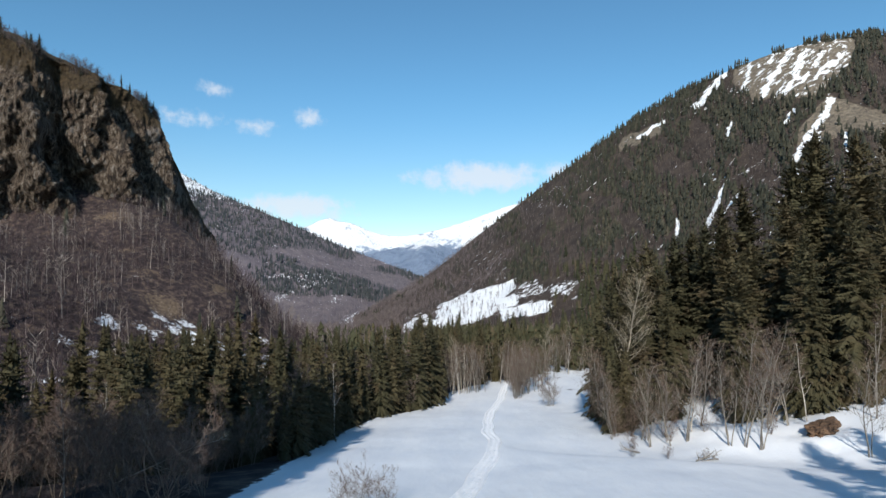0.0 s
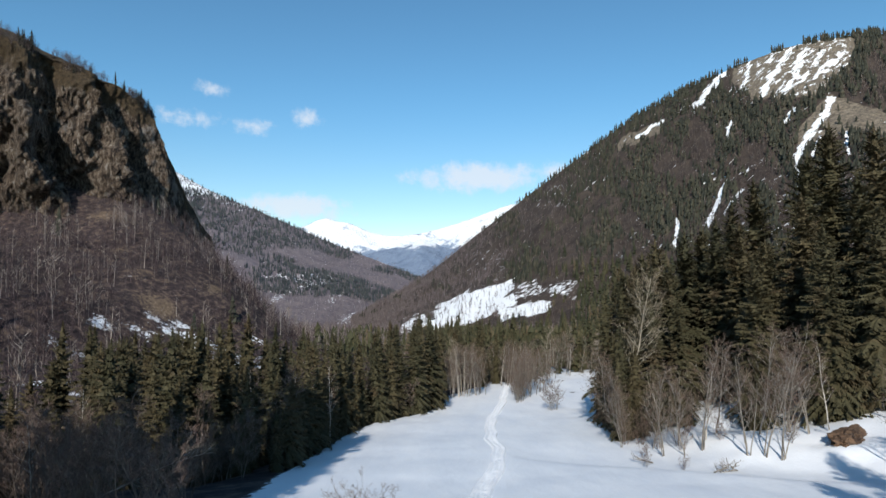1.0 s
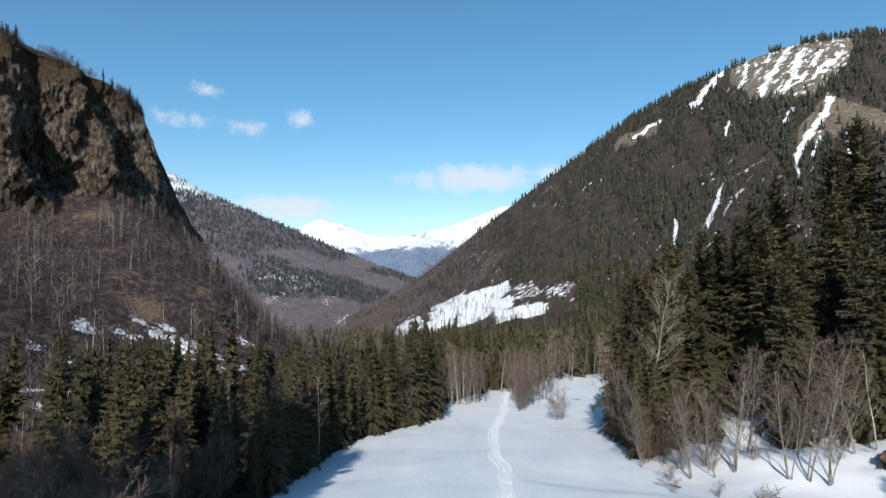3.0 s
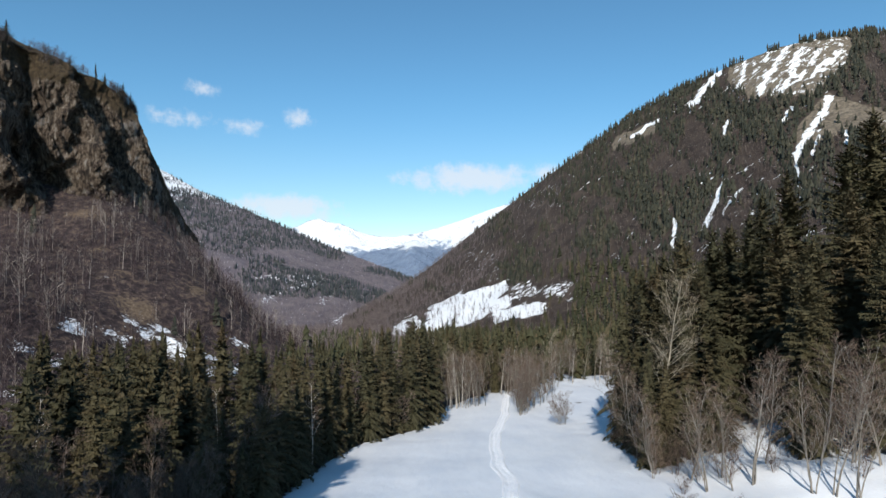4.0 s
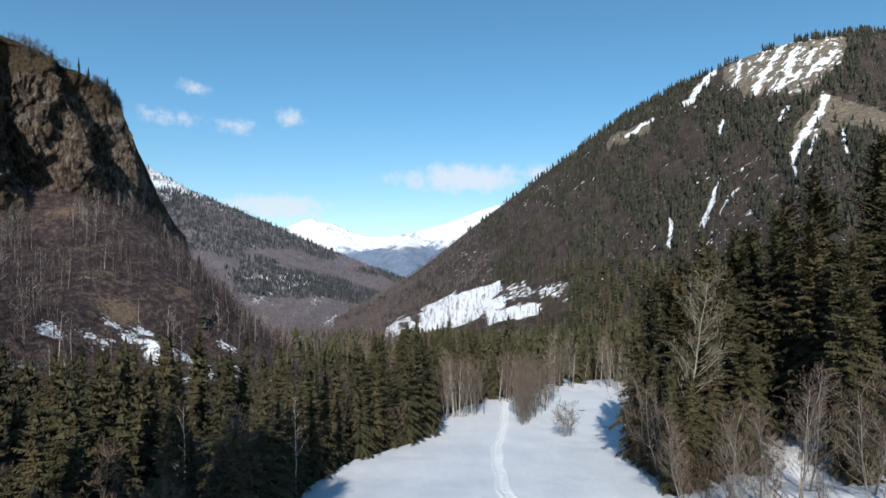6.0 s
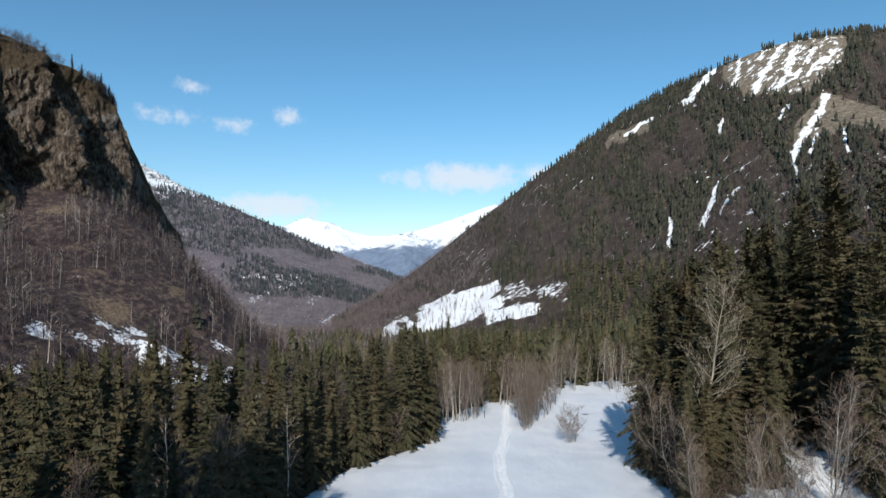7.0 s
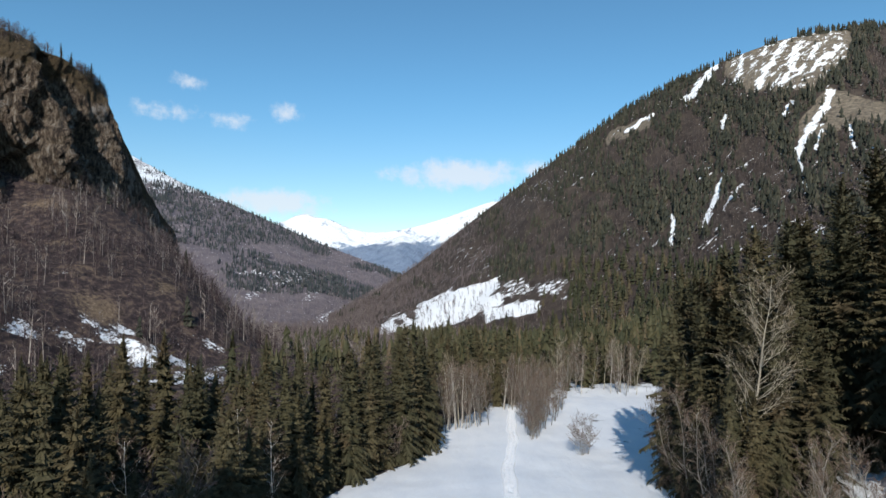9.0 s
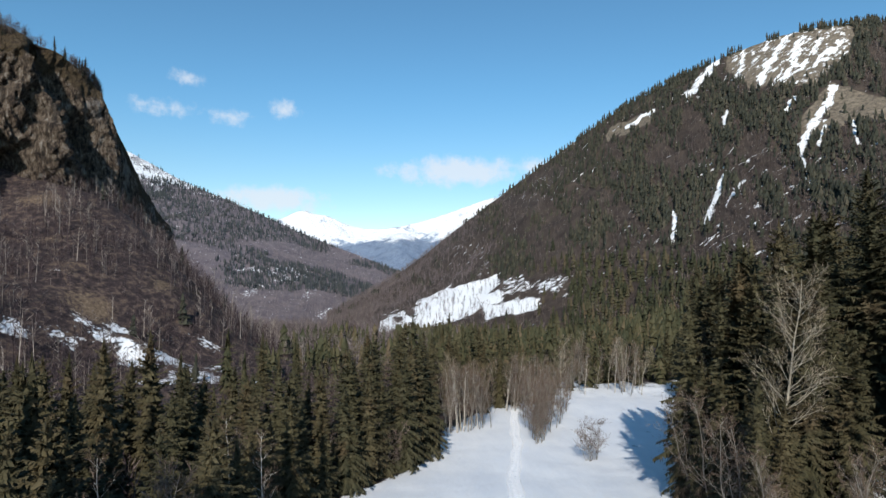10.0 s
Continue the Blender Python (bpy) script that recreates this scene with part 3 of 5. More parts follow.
def right_masks(P):
    """Snow and scree by bearing and rise from the middle of the meadow."""
    x, y, z = P[..., 0], P[..., 1], P[..., 2]
    a, e = (x + 2) / np.maximum(y - 18, 50), (z - 18) / np.maximum(y - 18, 50)
    wob = (fbm(x / 24, y / 24, z / 24, 17, 3) - 0.5) * 0.05
    # two pastures low on the slope
    field = smooth01(0.010, -0.003, np.abs(e + 0.066 - 0.33 * a + 0.5 * wob) - 0.024 * smooth01(-0.20, 0.03, a)) * smooth01(-0.18, -0.15, a) * smooth01(0.118, 0.094, a + 1.2 * wob)
    field = field * np.maximum(smooth01(-0.045, -0.02, a + wob), 0.75 * smooth01(0.42, 0.56, fbm(a / 0.02, e / 0.012, seed=61, octaves=3)))
    field2 = smooth01(0.006, -0.003, np.abs(e + 0.066 - 0.20 * (a - 0.13) + 0.4 * wob) - 0.010) * smooth01(0.075, 0.09, a) * smooth01(0.185, 0.16, a)
    edge = 0.5 * smooth01(0.008, 0.0, np.abs(e + 0.030 + 0.6 * wob) - 0.010) * smooth01(0.10, 0.12, a) * smooth01(0.26, 0.2, a)
    # the bare crown of the mountain, striped with snow
    floor = np.interp(a, [0.47, 0.505, 0.55, 0.60, 0.64, 0.68, 0.72], [0.345, 0.328, 0.312, 0.309, 0.314, 0.345, 0.385])
    crown = smooth01(-0.006, 0.006, e - floor + 0.9 * wob) * smooth01(0.485, 0.505, a + 0.4 * wob) * smooth01(0.73, 0.70, a)
    rough = vnoise((a - 0.7 * e) / 0.0045, (e + 0.6 * a) / 0.022, seed=79)
    scree_zone = smooth01(0.61, 0.66, a) * smooth01(0.22, 0.26, e)
    # snow runs on the crown, all slanting down towards the valley mouth
    runs = [streak(a, e, 0.604, 0.404, 0.545, 0.312, 0.0085, 13), streak(a, e, 0.634, 0.400, 0.585, 0.314, 0.0120, 14), streak(a, e, 0.655, 0.392, 0.622, 0.335, 0.0060, 15),
            streak(a, e, 0.700, 0.398, 0.655, 0.352, 0.0095, 16), streak(a, e, 0.527, 0.372, 0.512, 0.312, 0.0060, 17), streak(a, e, 0.580, 0.402, 0.560, 0.372, 0.0050, 18),
            streak(a, e, 0.640, 0.410, 0.570, 0.404, 0.0050, 19), streak(a, e, 0.675, 0.380, 0.640, 0.345, 0.0045, 20)]
    runs = np.maximum(0.80 * np.maximum.reduce(runs) * (0.8 + 0.40 * smooth01(0.22, 0.42, rough)), 0.37)
    chutes = [streak(a, e, 0.490, 0.372, 0.425, 0.290, 0.0080, 1), streak(a, e, 0.677, 0.312, 0.606, 0.195, 0.0080, 2), streak(a, e, 0.609, 0.295, 0.588, 0.265, 0.0050, 3),
              streak(a, e, 0.612, 0.205, 0.620, 0.130, 0.0040, 21), streak(a, e, 0.488, 0.168, 0.446, 0.064, 0.0050, 4), streak(a, e, 0.515, 0.152, 0.480, 0.105, 0.0032, 5)]
    small = [streak(a, e, 0.374, 0.273, 0.322, 0.238, 0.0040, 6), streak(a, e, 0.700, 0.257, 0.709, 0.21, 0.0040, 7), streak(a, e, 0.240, 0.232, 0.232, 0.21, 0.0035, 8),
             streak(a, e, 0.495, 0.272, 0.485, 0.236, 0.0045, 12), streak(a, e, 0.400, 0.098, 0.392, 0.045, 0.0050, 11), streak(a, e, 0.655, 0.255, 0.64, 0.205, 0.0035, 22)]
    specks = 0.15 * smooth01(0.40, 0.70, vnoise(x / 45, z / 40, seed=6) + 0.2 * smooth01(0.3, 0.6, a)) * smooth01(-20, 40, z)
    cover = np.clip(np.maximum.reduce([1.1 * field, 1.1 * field2, edge, crown * runs, (specks + 0.12) * (1 - 0.5 * scree_zone)] + chutes + small), 0, 1)
    cone = smooth01(-0.008, 0.012, 0.3185 - e - np.where(a < 0.671, 0.95 * (0.671 - a), 0.30 * (a - 0.671)) + 0.6 * wob) * smooth01(0.235, 0.27, e + 1.6 * wob + 0.05 * smooth01(0.66, 0.60, a)) * smooth01(0.60, 0.63, a)
    rib = smooth01(0.012, 0.0, np.abs(e - 0.243 - 0.55 * (a - 0.33) + 0.5 * wob) - 0.006) * smooth01(0.28, 0.30, a) * smooth01(0.385, 0.36, a)
    scree = np.clip(np.maximum.reduce([crown, cone, 0.85 * rib]), 0, 1)
    return cover, scree


def build_right():
    cover, scree = right_masks(RIGHT)
    me = np_mesh("mountain_sunny", RIGHT.reshape(-1, 3), grid_faces(*RIGHT.shape[:2]), SLOPE, True, {"cover": cover, "scree": scree})
    setting("mountain_sunny", me, "steep wooded mountainside with scree and snow chutes under its top", "mountain")


build_right()

FARHILL = sheet([(-1300, 1500, 520), (-934, 1518, 391), (-748, 1518, 298), (-637, 1518, 236), (-473, 1468, 170), (-306, 1418, 97), (-189, 1368, 55), (-69, 1318, 9), (60, 1318, -25), (160, 1318, -60)],
                [(-900, 700, -20), (-560, 720, -30), (-420, 740, -38), (-340, 760, -45), (-260, 780, -52), (-205, 800, -56), (-160, 840, -60), (-100, 900, -64), (-40, 980, -70), (20, 1050, -80)],
                170, 110, 1.15, 51, 22, 300)


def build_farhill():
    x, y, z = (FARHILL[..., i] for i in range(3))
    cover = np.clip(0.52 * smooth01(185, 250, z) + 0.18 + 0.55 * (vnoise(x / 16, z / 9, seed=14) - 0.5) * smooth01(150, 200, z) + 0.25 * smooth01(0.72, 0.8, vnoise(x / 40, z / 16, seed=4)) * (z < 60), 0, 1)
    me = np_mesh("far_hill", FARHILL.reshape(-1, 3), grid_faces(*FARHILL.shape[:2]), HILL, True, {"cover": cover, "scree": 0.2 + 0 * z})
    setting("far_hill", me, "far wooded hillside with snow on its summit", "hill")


build_farhill()

ALP = sheet([(-2900, 4318, 420), (-2025, 4318, 230), (-1521, 4318, 250), (-1146, 4318, 365), (-978, 4318, 455), (-873, 4318, 415), (-768, 4318, 405), (-600, 4318, 318), (-348, 4318, 302), (-96, 4318, 362), (72, 4318, 412), (304, 4318, 500), (493, 4318, 560), (914, 4318, 520), (2300, 4318, 300)],
            [(q, 3500, -160) for q in range(-2300, 1900, 280)][:15], 220, 70, 1.25, 61, 75, 250)
BLUE = sheet([(-900, 3618, 60), (-642, 3618, 120), (-467, 3618, 170), (-327, 3618, 196), (-186, 3618, 246), (-46, 3618, 178), (130, 3618, 205), (411, 3618, 240), (800, 3618, 200)],
             [(q, 2700, -170) for q in range(-800, 560, 150)][:9], 150, 60, 1.2, 71, 40, 300)


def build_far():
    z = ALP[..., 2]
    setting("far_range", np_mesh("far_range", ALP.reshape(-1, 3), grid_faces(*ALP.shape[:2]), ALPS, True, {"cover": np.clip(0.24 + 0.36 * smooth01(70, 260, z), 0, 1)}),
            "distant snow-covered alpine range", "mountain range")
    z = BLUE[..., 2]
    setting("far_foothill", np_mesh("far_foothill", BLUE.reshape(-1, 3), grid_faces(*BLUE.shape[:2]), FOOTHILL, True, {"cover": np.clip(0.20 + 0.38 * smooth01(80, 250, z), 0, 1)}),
            "distant foothill, tinted blue for haze, dusted with snow", "hill")


build_far()


# ---- the cliff on the shady side ----
def cliff_sheet(nu=420, nv=180, ntop=30):
    base = np.array([(-370, 205), (-300, 238), (-222, 262), (-187, 287), (-170, 321), (-168, 346), (-173, 388), (-179, 440), (-194, 484), (-262, 570)], float)
    zlo = np.array([20, 20, 20, 20, 20, 18, 6, -8, -18, -24], float)
    zhi = np.array([165, 150, 139, 129, 122, 116, 61, 43, 20, 6], float)
    k = np.r_[0, np.cumsum(np.hypot(*np.diff(base, axis=0).T))]
    s = np.linspace(0, k[-1], nu)
    soft = lambda col, w=9: sum(np.interp(np.clip(s + o, 0, k[-1]), k, col) for o in (-w, -w / 3, w / 3, w)) / 4  # noqa: E731
    bx, by, lo, hi = soft(base[:, 0], 14), soft(base[:, 1], 14), soft(zlo), soft(zhi, 7)
    tx, ty = np.gradient(bx), np.gradient(by)
    ln = np.hypot(tx, ty)
    ix, iy = -ty / ln, tx / ln
    ix, iy = [np.convolve(np.pad(q, 20, mode="edge"), np.ones(41) / 41, "valid") for q in (ix, iy)]
    v = np.linspace(0, 1, nv)
    lift = v ** 1.05
    inward = 9 * v ** 1.9 + 11 * v
    w = np.linspace(0, 1, ntop + 1)[1:]
    steep = soft(np.array([1, 1, 1, 0.95, 0.8, 0.75, 0.12, 0.2, 0.8, 1.0]))[:, None]
    calm = soft(np.array([1, 1, 1, 1, 0.75, 0.4, 0.2, 0.2, 0.6, 1.0]))[:, None]
    X = np.concatenate([bx[:, None] + ix[:, None] * inward[None] * steep, bx[:, None] + ix[:, None] * (inward[-1] * steep + 110 * w[None])], 1)
    Y = np.concatenate([by[:, None] + iy[:, None] * inward[None] * steep, by[:, None] + iy[:, None] * (inward[-1] * steep + 110 * w[None])], 1)
    Z = np.concatenate([lo[:, None] + (hi - lo)[:, None] * lift[None], hi[:, None] + (34 * w ** 0.8 - 16 * w ** 3)[None] * smooth01(40, 110, hi)[:, None]], 1)
    S = np.broadcast_to(s[:, None], X.shape)
    face = np.concatenate([np.sin(np.pi * np.clip(v, 0.0, 1)) ** 0.5 * 0.85 + 0.15, 0.15 * (1 - w) ** 2])[None]
    lean = S + 0.25 * Z
    warp = 22 * fbm(S / 40, Z / 26, seed=80, octaves=3)
    saw = lambda p: (lambda q: np.where(q < 0.55, q / 0.55, (1 - q) / 0.45))(p % 1)  # noqa: E731
    d = 26 * (saw((lean + warp) / 39) - 0.5) + 16 * (facets((S + 0.3 * Z) / 26, Z / 46, 81) - 0.5) + 11 * (facets((S - 0.2 * Z + 0.5 * warp) / 11, Z / 17, 82) - 0.5)
    d = d + 6.0 * (facets((S + 0.4 * Z) / 4.6, Z / 12, 85) - 0.5) + 5.0 * (facets(S / 2.1, (Z + 0.5 * S) / 4.6, 86) - 0.5) + 3.6 * (facets(S / 1.0, Z / 2.3, 87) - 0.5)
    ledge = np.abs(((Z + 6 * fbm(S / 20, Z / 40, seed=89)) / 13) % 1 - 0.5)
    d = d + 1.2 * (ledge - 0.25)
    for s0, wide, deep, tilt in ((170, 3.0, 7, 0.30), (186, 2.2, 5, -0.22), (199, 2.6, 6, 0.35), (214, 4.5, 11, 0.18), (231, 4.5, 10, -0.15), (252, 5.0, 7, 0.0)):
        off = S - s0 - tilt * (Z - 80) + 9 * (facets(Z / 9, s0 + 0 * Z, 93) - 0.5)
        d = d - deep * np.exp(-((off / wide) ** 2))
    d = d * calm
    X, Y = X - ix[:, None] * d * face, Y - iy[:, None] * d * face
    Z = Z + (fbm(X / 14, Y / 14, seed=91) - 0.5) * 5 * (1 - face * 0.6)
    top = np.concatenate([smooth01(0.80, 1.0, v) * 0.4, 0.5 + 0 * w])[None] + 0 * S
    foot = np.concatenate([smooth01(0.30, 0.02, v) * 0.5, 0 * w])[None] + 0 * S
    return np.stack([X, Y, Z], -1), np.maximum(top, foot)


CLIFF, CLIFF_GRASS = cliff_sheet()
setting("cliff", np_mesh("cliff", CLIFF.reshape(-1, 3), grid_faces(*CLIFF.shape[:2]), ROCK, False, {"grass": CLIFF_GRASS}),
        "fissured brown rock cliff with grassy ledges and scrub", "cliff")


# ---- trees ----
class Soup:
    """Collects triangles for one mesh."""

    def __init__(self):
        self.v, self.f = [], []

    def tri(self, a, b, c):
        n = len(self.v)
        self.v += [a, b, c]
        self.f.append((n, n + 1, n + 2))

    def tube(self, points, radii, sides):
        n = len(self.v)
        for i, p in enumerate(points):
            ahead = (points[min(i + 1, len(points) - 1)] - points[max(i - 1, 0)]).normalized()
            a = ahead.cross(Vector((0.3, 1, 0.1))).normalized()
            b = ahead.cross(a)
            for k in range(sides):
                q = 2 * math.pi * k / sides
                self.v.append(p + (a * math.cos(q) + b * math.sin(q)) * radii[i])
        for i in range(len(points) - 1):
            for k in range(sides):
                a, b = n + i * sides + k, n + i * sides + (k + 1) % sides
                self.f += [(a, b, b + sides), (a, b + sides, a + sides)]

    def mesh(self, name, mat, smooth=False):
        return np_mesh(name, np.array([tuple(p) for p in self.v]), np.array(self.f), mat, smooth)


def spruce_meshes(height, spread, seed, whorl=0.42, per=7, thin=0.0, bare=0.06, fine=1):
    """Trunk and crown of one spruce: whorls of drooping boughs, each with hanging side shoots."""
    rnd = random.Random(seed)
    trunk, crown = Soup(), Soup()
    bend = [Vector((rnd.uniform(-1, 1), rnd.uniform(-1, 1), 0)) * 0.008 * height for _ in range(2)]
    axis = lambda q: bend[0] * math.sin(q * 2.2) + bend[1] * q * q + Vector((0, 0, q * height))  # noqa: E731
    trunk.tube([axis(i / 9) for i in range(10)], [0.011 * height * (1 - 0.94 * i / 9) * (1.35 if i == 0 else 1) for i in range(10)], 7)
    z = bare * height
    lobes = [rnd.uniform(0, 6.28) for _ in range(3)]
    while z < height * 0.985:
        q = z / height
        reach = spread * ((1 - q) ** 0.70) * (0.62 + 0.38 * min(1, q / 0.25)) * rnd.uniform(0.84, 1.14) + 0.16
        for k in range(max(4, int(per * (0.6 + 0.5 * (1 - q))))):
            turn = rnd.uniform(0, 2 * math.pi)
            if rnd.random() < thin:
                continue
            length = reach * rnd.uniform(0.68, 1.12) * (1 + 0.16 * math.sin(turn * 2 + lobes[0]) + 0.10 * math.sin(turn * 3 + 5 * q + lobes[1]))
            out = Vector((math.cos(turn), math.sin(turn), 0))
            side = Vector((-out.y, out.x, 0))
            start = axis(q) + Vector((0, 0, rnd.uniform(-0.6, 0.6) * whorl))
            rise = 0.75 * q - 0.12 + rnd.uniform(-0.1, 0.1)
            droop = 0.68 * (1 - q) + 0.16
            steps = max(3, min(8, int(length / 0.46) + 1))
            pts = []
            for i in range(steps + 1):
                f = i / steps
                pts.append(start + out * length * f + Vector((0, 0, length * (rise * f - droop * f * f + 0.16 * f ** 4))) + side * 0.06 * length * math.sin(f * 3 + turn))
            for i in range(steps):
                a, b = pts[i], pts[i + 1]
                f = i / steps
                wide = length * 0.29 * (1 - 0.75 * f) * rnd.uniform(0.75, 1.2) + 0.10
                seg = b - a
                for sgn in (-1, 1):
                    for c in range(fine):
                        lo, hi = (c - 0.15) / fine, (c + 1.15) / fine
                        w = wide * (1 if fine == 1 else rnd.uniform(0.6, 1.15))
                        tip = a + seg * (rnd.uniform(0.7, 1.35) + (c - 0.5 * (fine - 1)) * 0.5) + side * sgn * w + Vector((0, 0, -w * rnd.uniform(0.25, 0.8)))
                        crown.tri(a + seg * lo + Vector((0, 0, 0.04)), a + seg * hi, tip)
                if rnd.random() < 0.6:
                    hang = a + seg * rnd.uniform(0.2, 0.9) + side * rnd.uniform(-0.12, 0.12)
                    crown.tri(a, b, hang + Vector((0, 0, -rnd.uniform(0.25, 0.6) * min(1.0, length * 0.5))))
            crown.tri(pts[-2] + side * 0.09, pts[-2] - side * 0.09, pts[-1] + out * 0.22)
        for k in range(5):
            turn = rnd.uniform(0, 2 * math.pi)
            for_out = Vector((math.cos(turn), math.sin(turn), 0))
            for_side = Vector((-for_out.y, for_out.x, 0)) * reach * 0.42
            inner = axis(q) + for_out * reach * rnd.uniform(0.22, 0.40)
            crown.tri(axis(q) + for_out * reach * 0.16 + Vector((0, 0, 0.75 * whorl)), inner - for_side - Vector((0, 0, 0.9 * whorl)), inner + for_side - Vector((0, 0, 0.9 * whorl)))
        z += whorl * rnd.uniform(0.75, 1.25) * (1.0 - 0.35 * q)
    tip = axis(1.0)
    for k in range(5):
        o = Vector((math.cos(k * 1.3), math.sin(k * 1.3), 0)) * 0.16
        crown.tri(tip + Vector((0, 0, 0.5)), tip + o - Vector((0, 0, 0.5)), tip - o * 0.4 - Vector((0, 0, 0.5)))
    return trunk, crown


def make_spruce(height, spread, seed, label, **more):
    trunk, crown = spruce_meshes(height, spread, seed, **more)
    top = tagged(new("spruce_tree"), label, "spruce")
    part("trunk", trunk.mesh("spruce_trunk", BARK, True), top)
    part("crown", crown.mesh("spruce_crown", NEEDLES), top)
    return top


def bare_meshes(height, seed, stems=1, lean=0.06, wide=0.30, limbs=20, twigs=9, low=0.25, radius=0.011, curl=0.25):
    """Stems with limbs, branches and twigs of one leafless tree: two soups, the wood and its fine twigs."""
    rnd = random.Random(seed)
    wood, fine = Soup(), Soup()

    def rand_side(ahead):
        v = Vector((rnd.gauss(0, 1), rnd.gauss(0, 1), rnd.gauss(0, 1)))
        v -= ahead * v.dot(ahead)
        return v.normalized()

    def grow(start, ahead, length, r0, sides, steps, up):
        pts, rad, p, d = [start], [r0], start, ahead.normalized()
        for i in range(steps):
            d = (d + rand_side(d) * curl * 0.45 + Vector((0, 0, up))).normalized()
            p = p + d * length / steps
            pts.append(p)
            rad.append(r0 * (1 - 0.88 * (i + 1) / steps))
        wood.tube(pts, rad, sides)
        return pts, rad

    def twig(p, d, length):
        tip = p + d * length
        s = d.cross(Vector((rnd.gauss(0, 1), rnd.gauss(0, 1), rnd.gauss(0, 1)))).normalized() * 0.016
        fine.tri(p - s, p + s, tip)
        for _ in range(2):
            a = p + d * length * rnd.uniform(0.25, 0.8)
            e = (d + rand_side(d) * 0.8).normalized()
            fine.tri(a - s * 0.8, a + s * 0.8, a + e * length * rnd.uniform(0.35, 0.6))

    for n in range(stems):
        turn = rnd.uniform(0, 6.28)
        tilt = lean * rnd.uniform(0.5, 1.3) * (1 if stems == 1 else 2.4)
        h = height * (1 if n == 0 else rnd.uniform(0.6, 0.98))
        d = Vector((math.cos(turn) * tilt, math.sin(turn) * tilt, 1))
        base = Vector((math.cos(turn), math.sin(turn), 0)) * (0.0 if stems == 1 else 0.22) + Vector((0, 0, -0.25))
        r = radius * height * (1 if n == 0 else 0.75)
        pts, rad = grow(base, d, h, r, 5, 9, 0.05)
        for k in range(limbs if n == 0 else int(limbs * 0.7)):
            q = low + (0.97 - low) * (k + rnd.random()) / (limbs if n == 0 else int(limbs * 0.7))
            i = min(int(q * 9), 8)
            p = pts[i].lerp(pts[i + 1], q * 9 - i)
            ahead = (pts[i + 1] - pts[i]).normalized()
            out = (rand_side(ahead) * 1.0 + ahead * rnd.uniform(0.55, 1.1)).normalized()
            length = height * wide * (1.15 - 0.75 * q) * rnd.uniform(0.6, 1.15)
            lp, lr = grow(p, out, length, max(rad[i] * 0.42, 0.016), 3, 5, 0.10)
            for j in range(twigs):
                f = rnd.uniform(0.2, 1.0)
                a = min(int(f * 5), 4)
                bp = lp[a].lerp(lp[a + 1], f * 5 - a)
                bd = ((lp[a + 1] - lp[a]).normalized() + rand_side(out) * 0.75 + Vector((0, 0, 0.25))).normalized()
                bl = length * rnd.uniform(0.22, 0.5) * (1.2 - 0.5 * f)
                mid = bp + bd * bl * 0.5
                end = mid + (bd + Vector((0, 0, 0.25)) + rand_side(bd) * 0.3).normalized() * bl * 0.5
                flat = bd.cross(Vector((rnd.gauss(0, 1), rnd.gauss(0, 1), rnd.gauss(0, 1)))).normalized() * 0.017
                wood.tri(bp - flat, bp + flat, mid + flat * 0.6)
                wood.tri(mid - flat * 0.7, mid + flat * 0.7, end)
                for q2 in (0.5, 1.0):
                    tp = bp.lerp(mid, q2 * 2) if q2 < 0.5 else mid.lerp(end, q2 * 2 - 1)
                    twig(tp, (bd + rand_side(bd) * 0.9 + Vector((0, 0, 0.3))).normalized(), rnd.uniform(0.35, 0.8))
    return wood, fine


def make_bare(name, category, height, seed, label, bark, twig_mat, **more):
    wood, fine = bare_meshes(height, seed, **more)
    top = tagged(new(name), label, category)
    part("stem", wood.mesh(name + "_stem", bark, True), top)
    part("crown", fine.mesh(name + "_twigs", twig_mat), top)
    return top


def at(x, y, turn=0.0, size=1.0, tilt=(0, 0), sink=0.1, tall=1.0):
    return (pose(x, y, float(land_z(x, y)) - sink, tilt[0], tilt[1], turn)) @ Matrix.Diagonal((size, size, size * tall, 1))


def plant(kinds, spots, group):
    """Sets out trees: spots of (x, y, height, kind or None). The first of each kind stands where it is first needed, the rest are copies."""
    rnd = random.Random(len(spots) * 7 + 3)
    for x, y, h, k in spots:
        k = rnd.randrange(len(kinds)) if k is None else k
        make, own = kinds[k][0], kinds[k][1]
        m = at(x, y, rnd.uniform(0, 360), h / own, (rnd.uniform(-2, 2), rnd.uniform(-2, 2)))
        if len(kinds[k]) == 2:
            ob = make()
            ob.matrix_basis = m
            kinds[k].append((ob, h / own))
        else:
            ob, first = kinds[k][2]
            ob = copy_thing(ob, m @ Matrix.Diagonal((1 / first, 1 / first, 1 / first, 1)))
        tagged(ob, group=group)


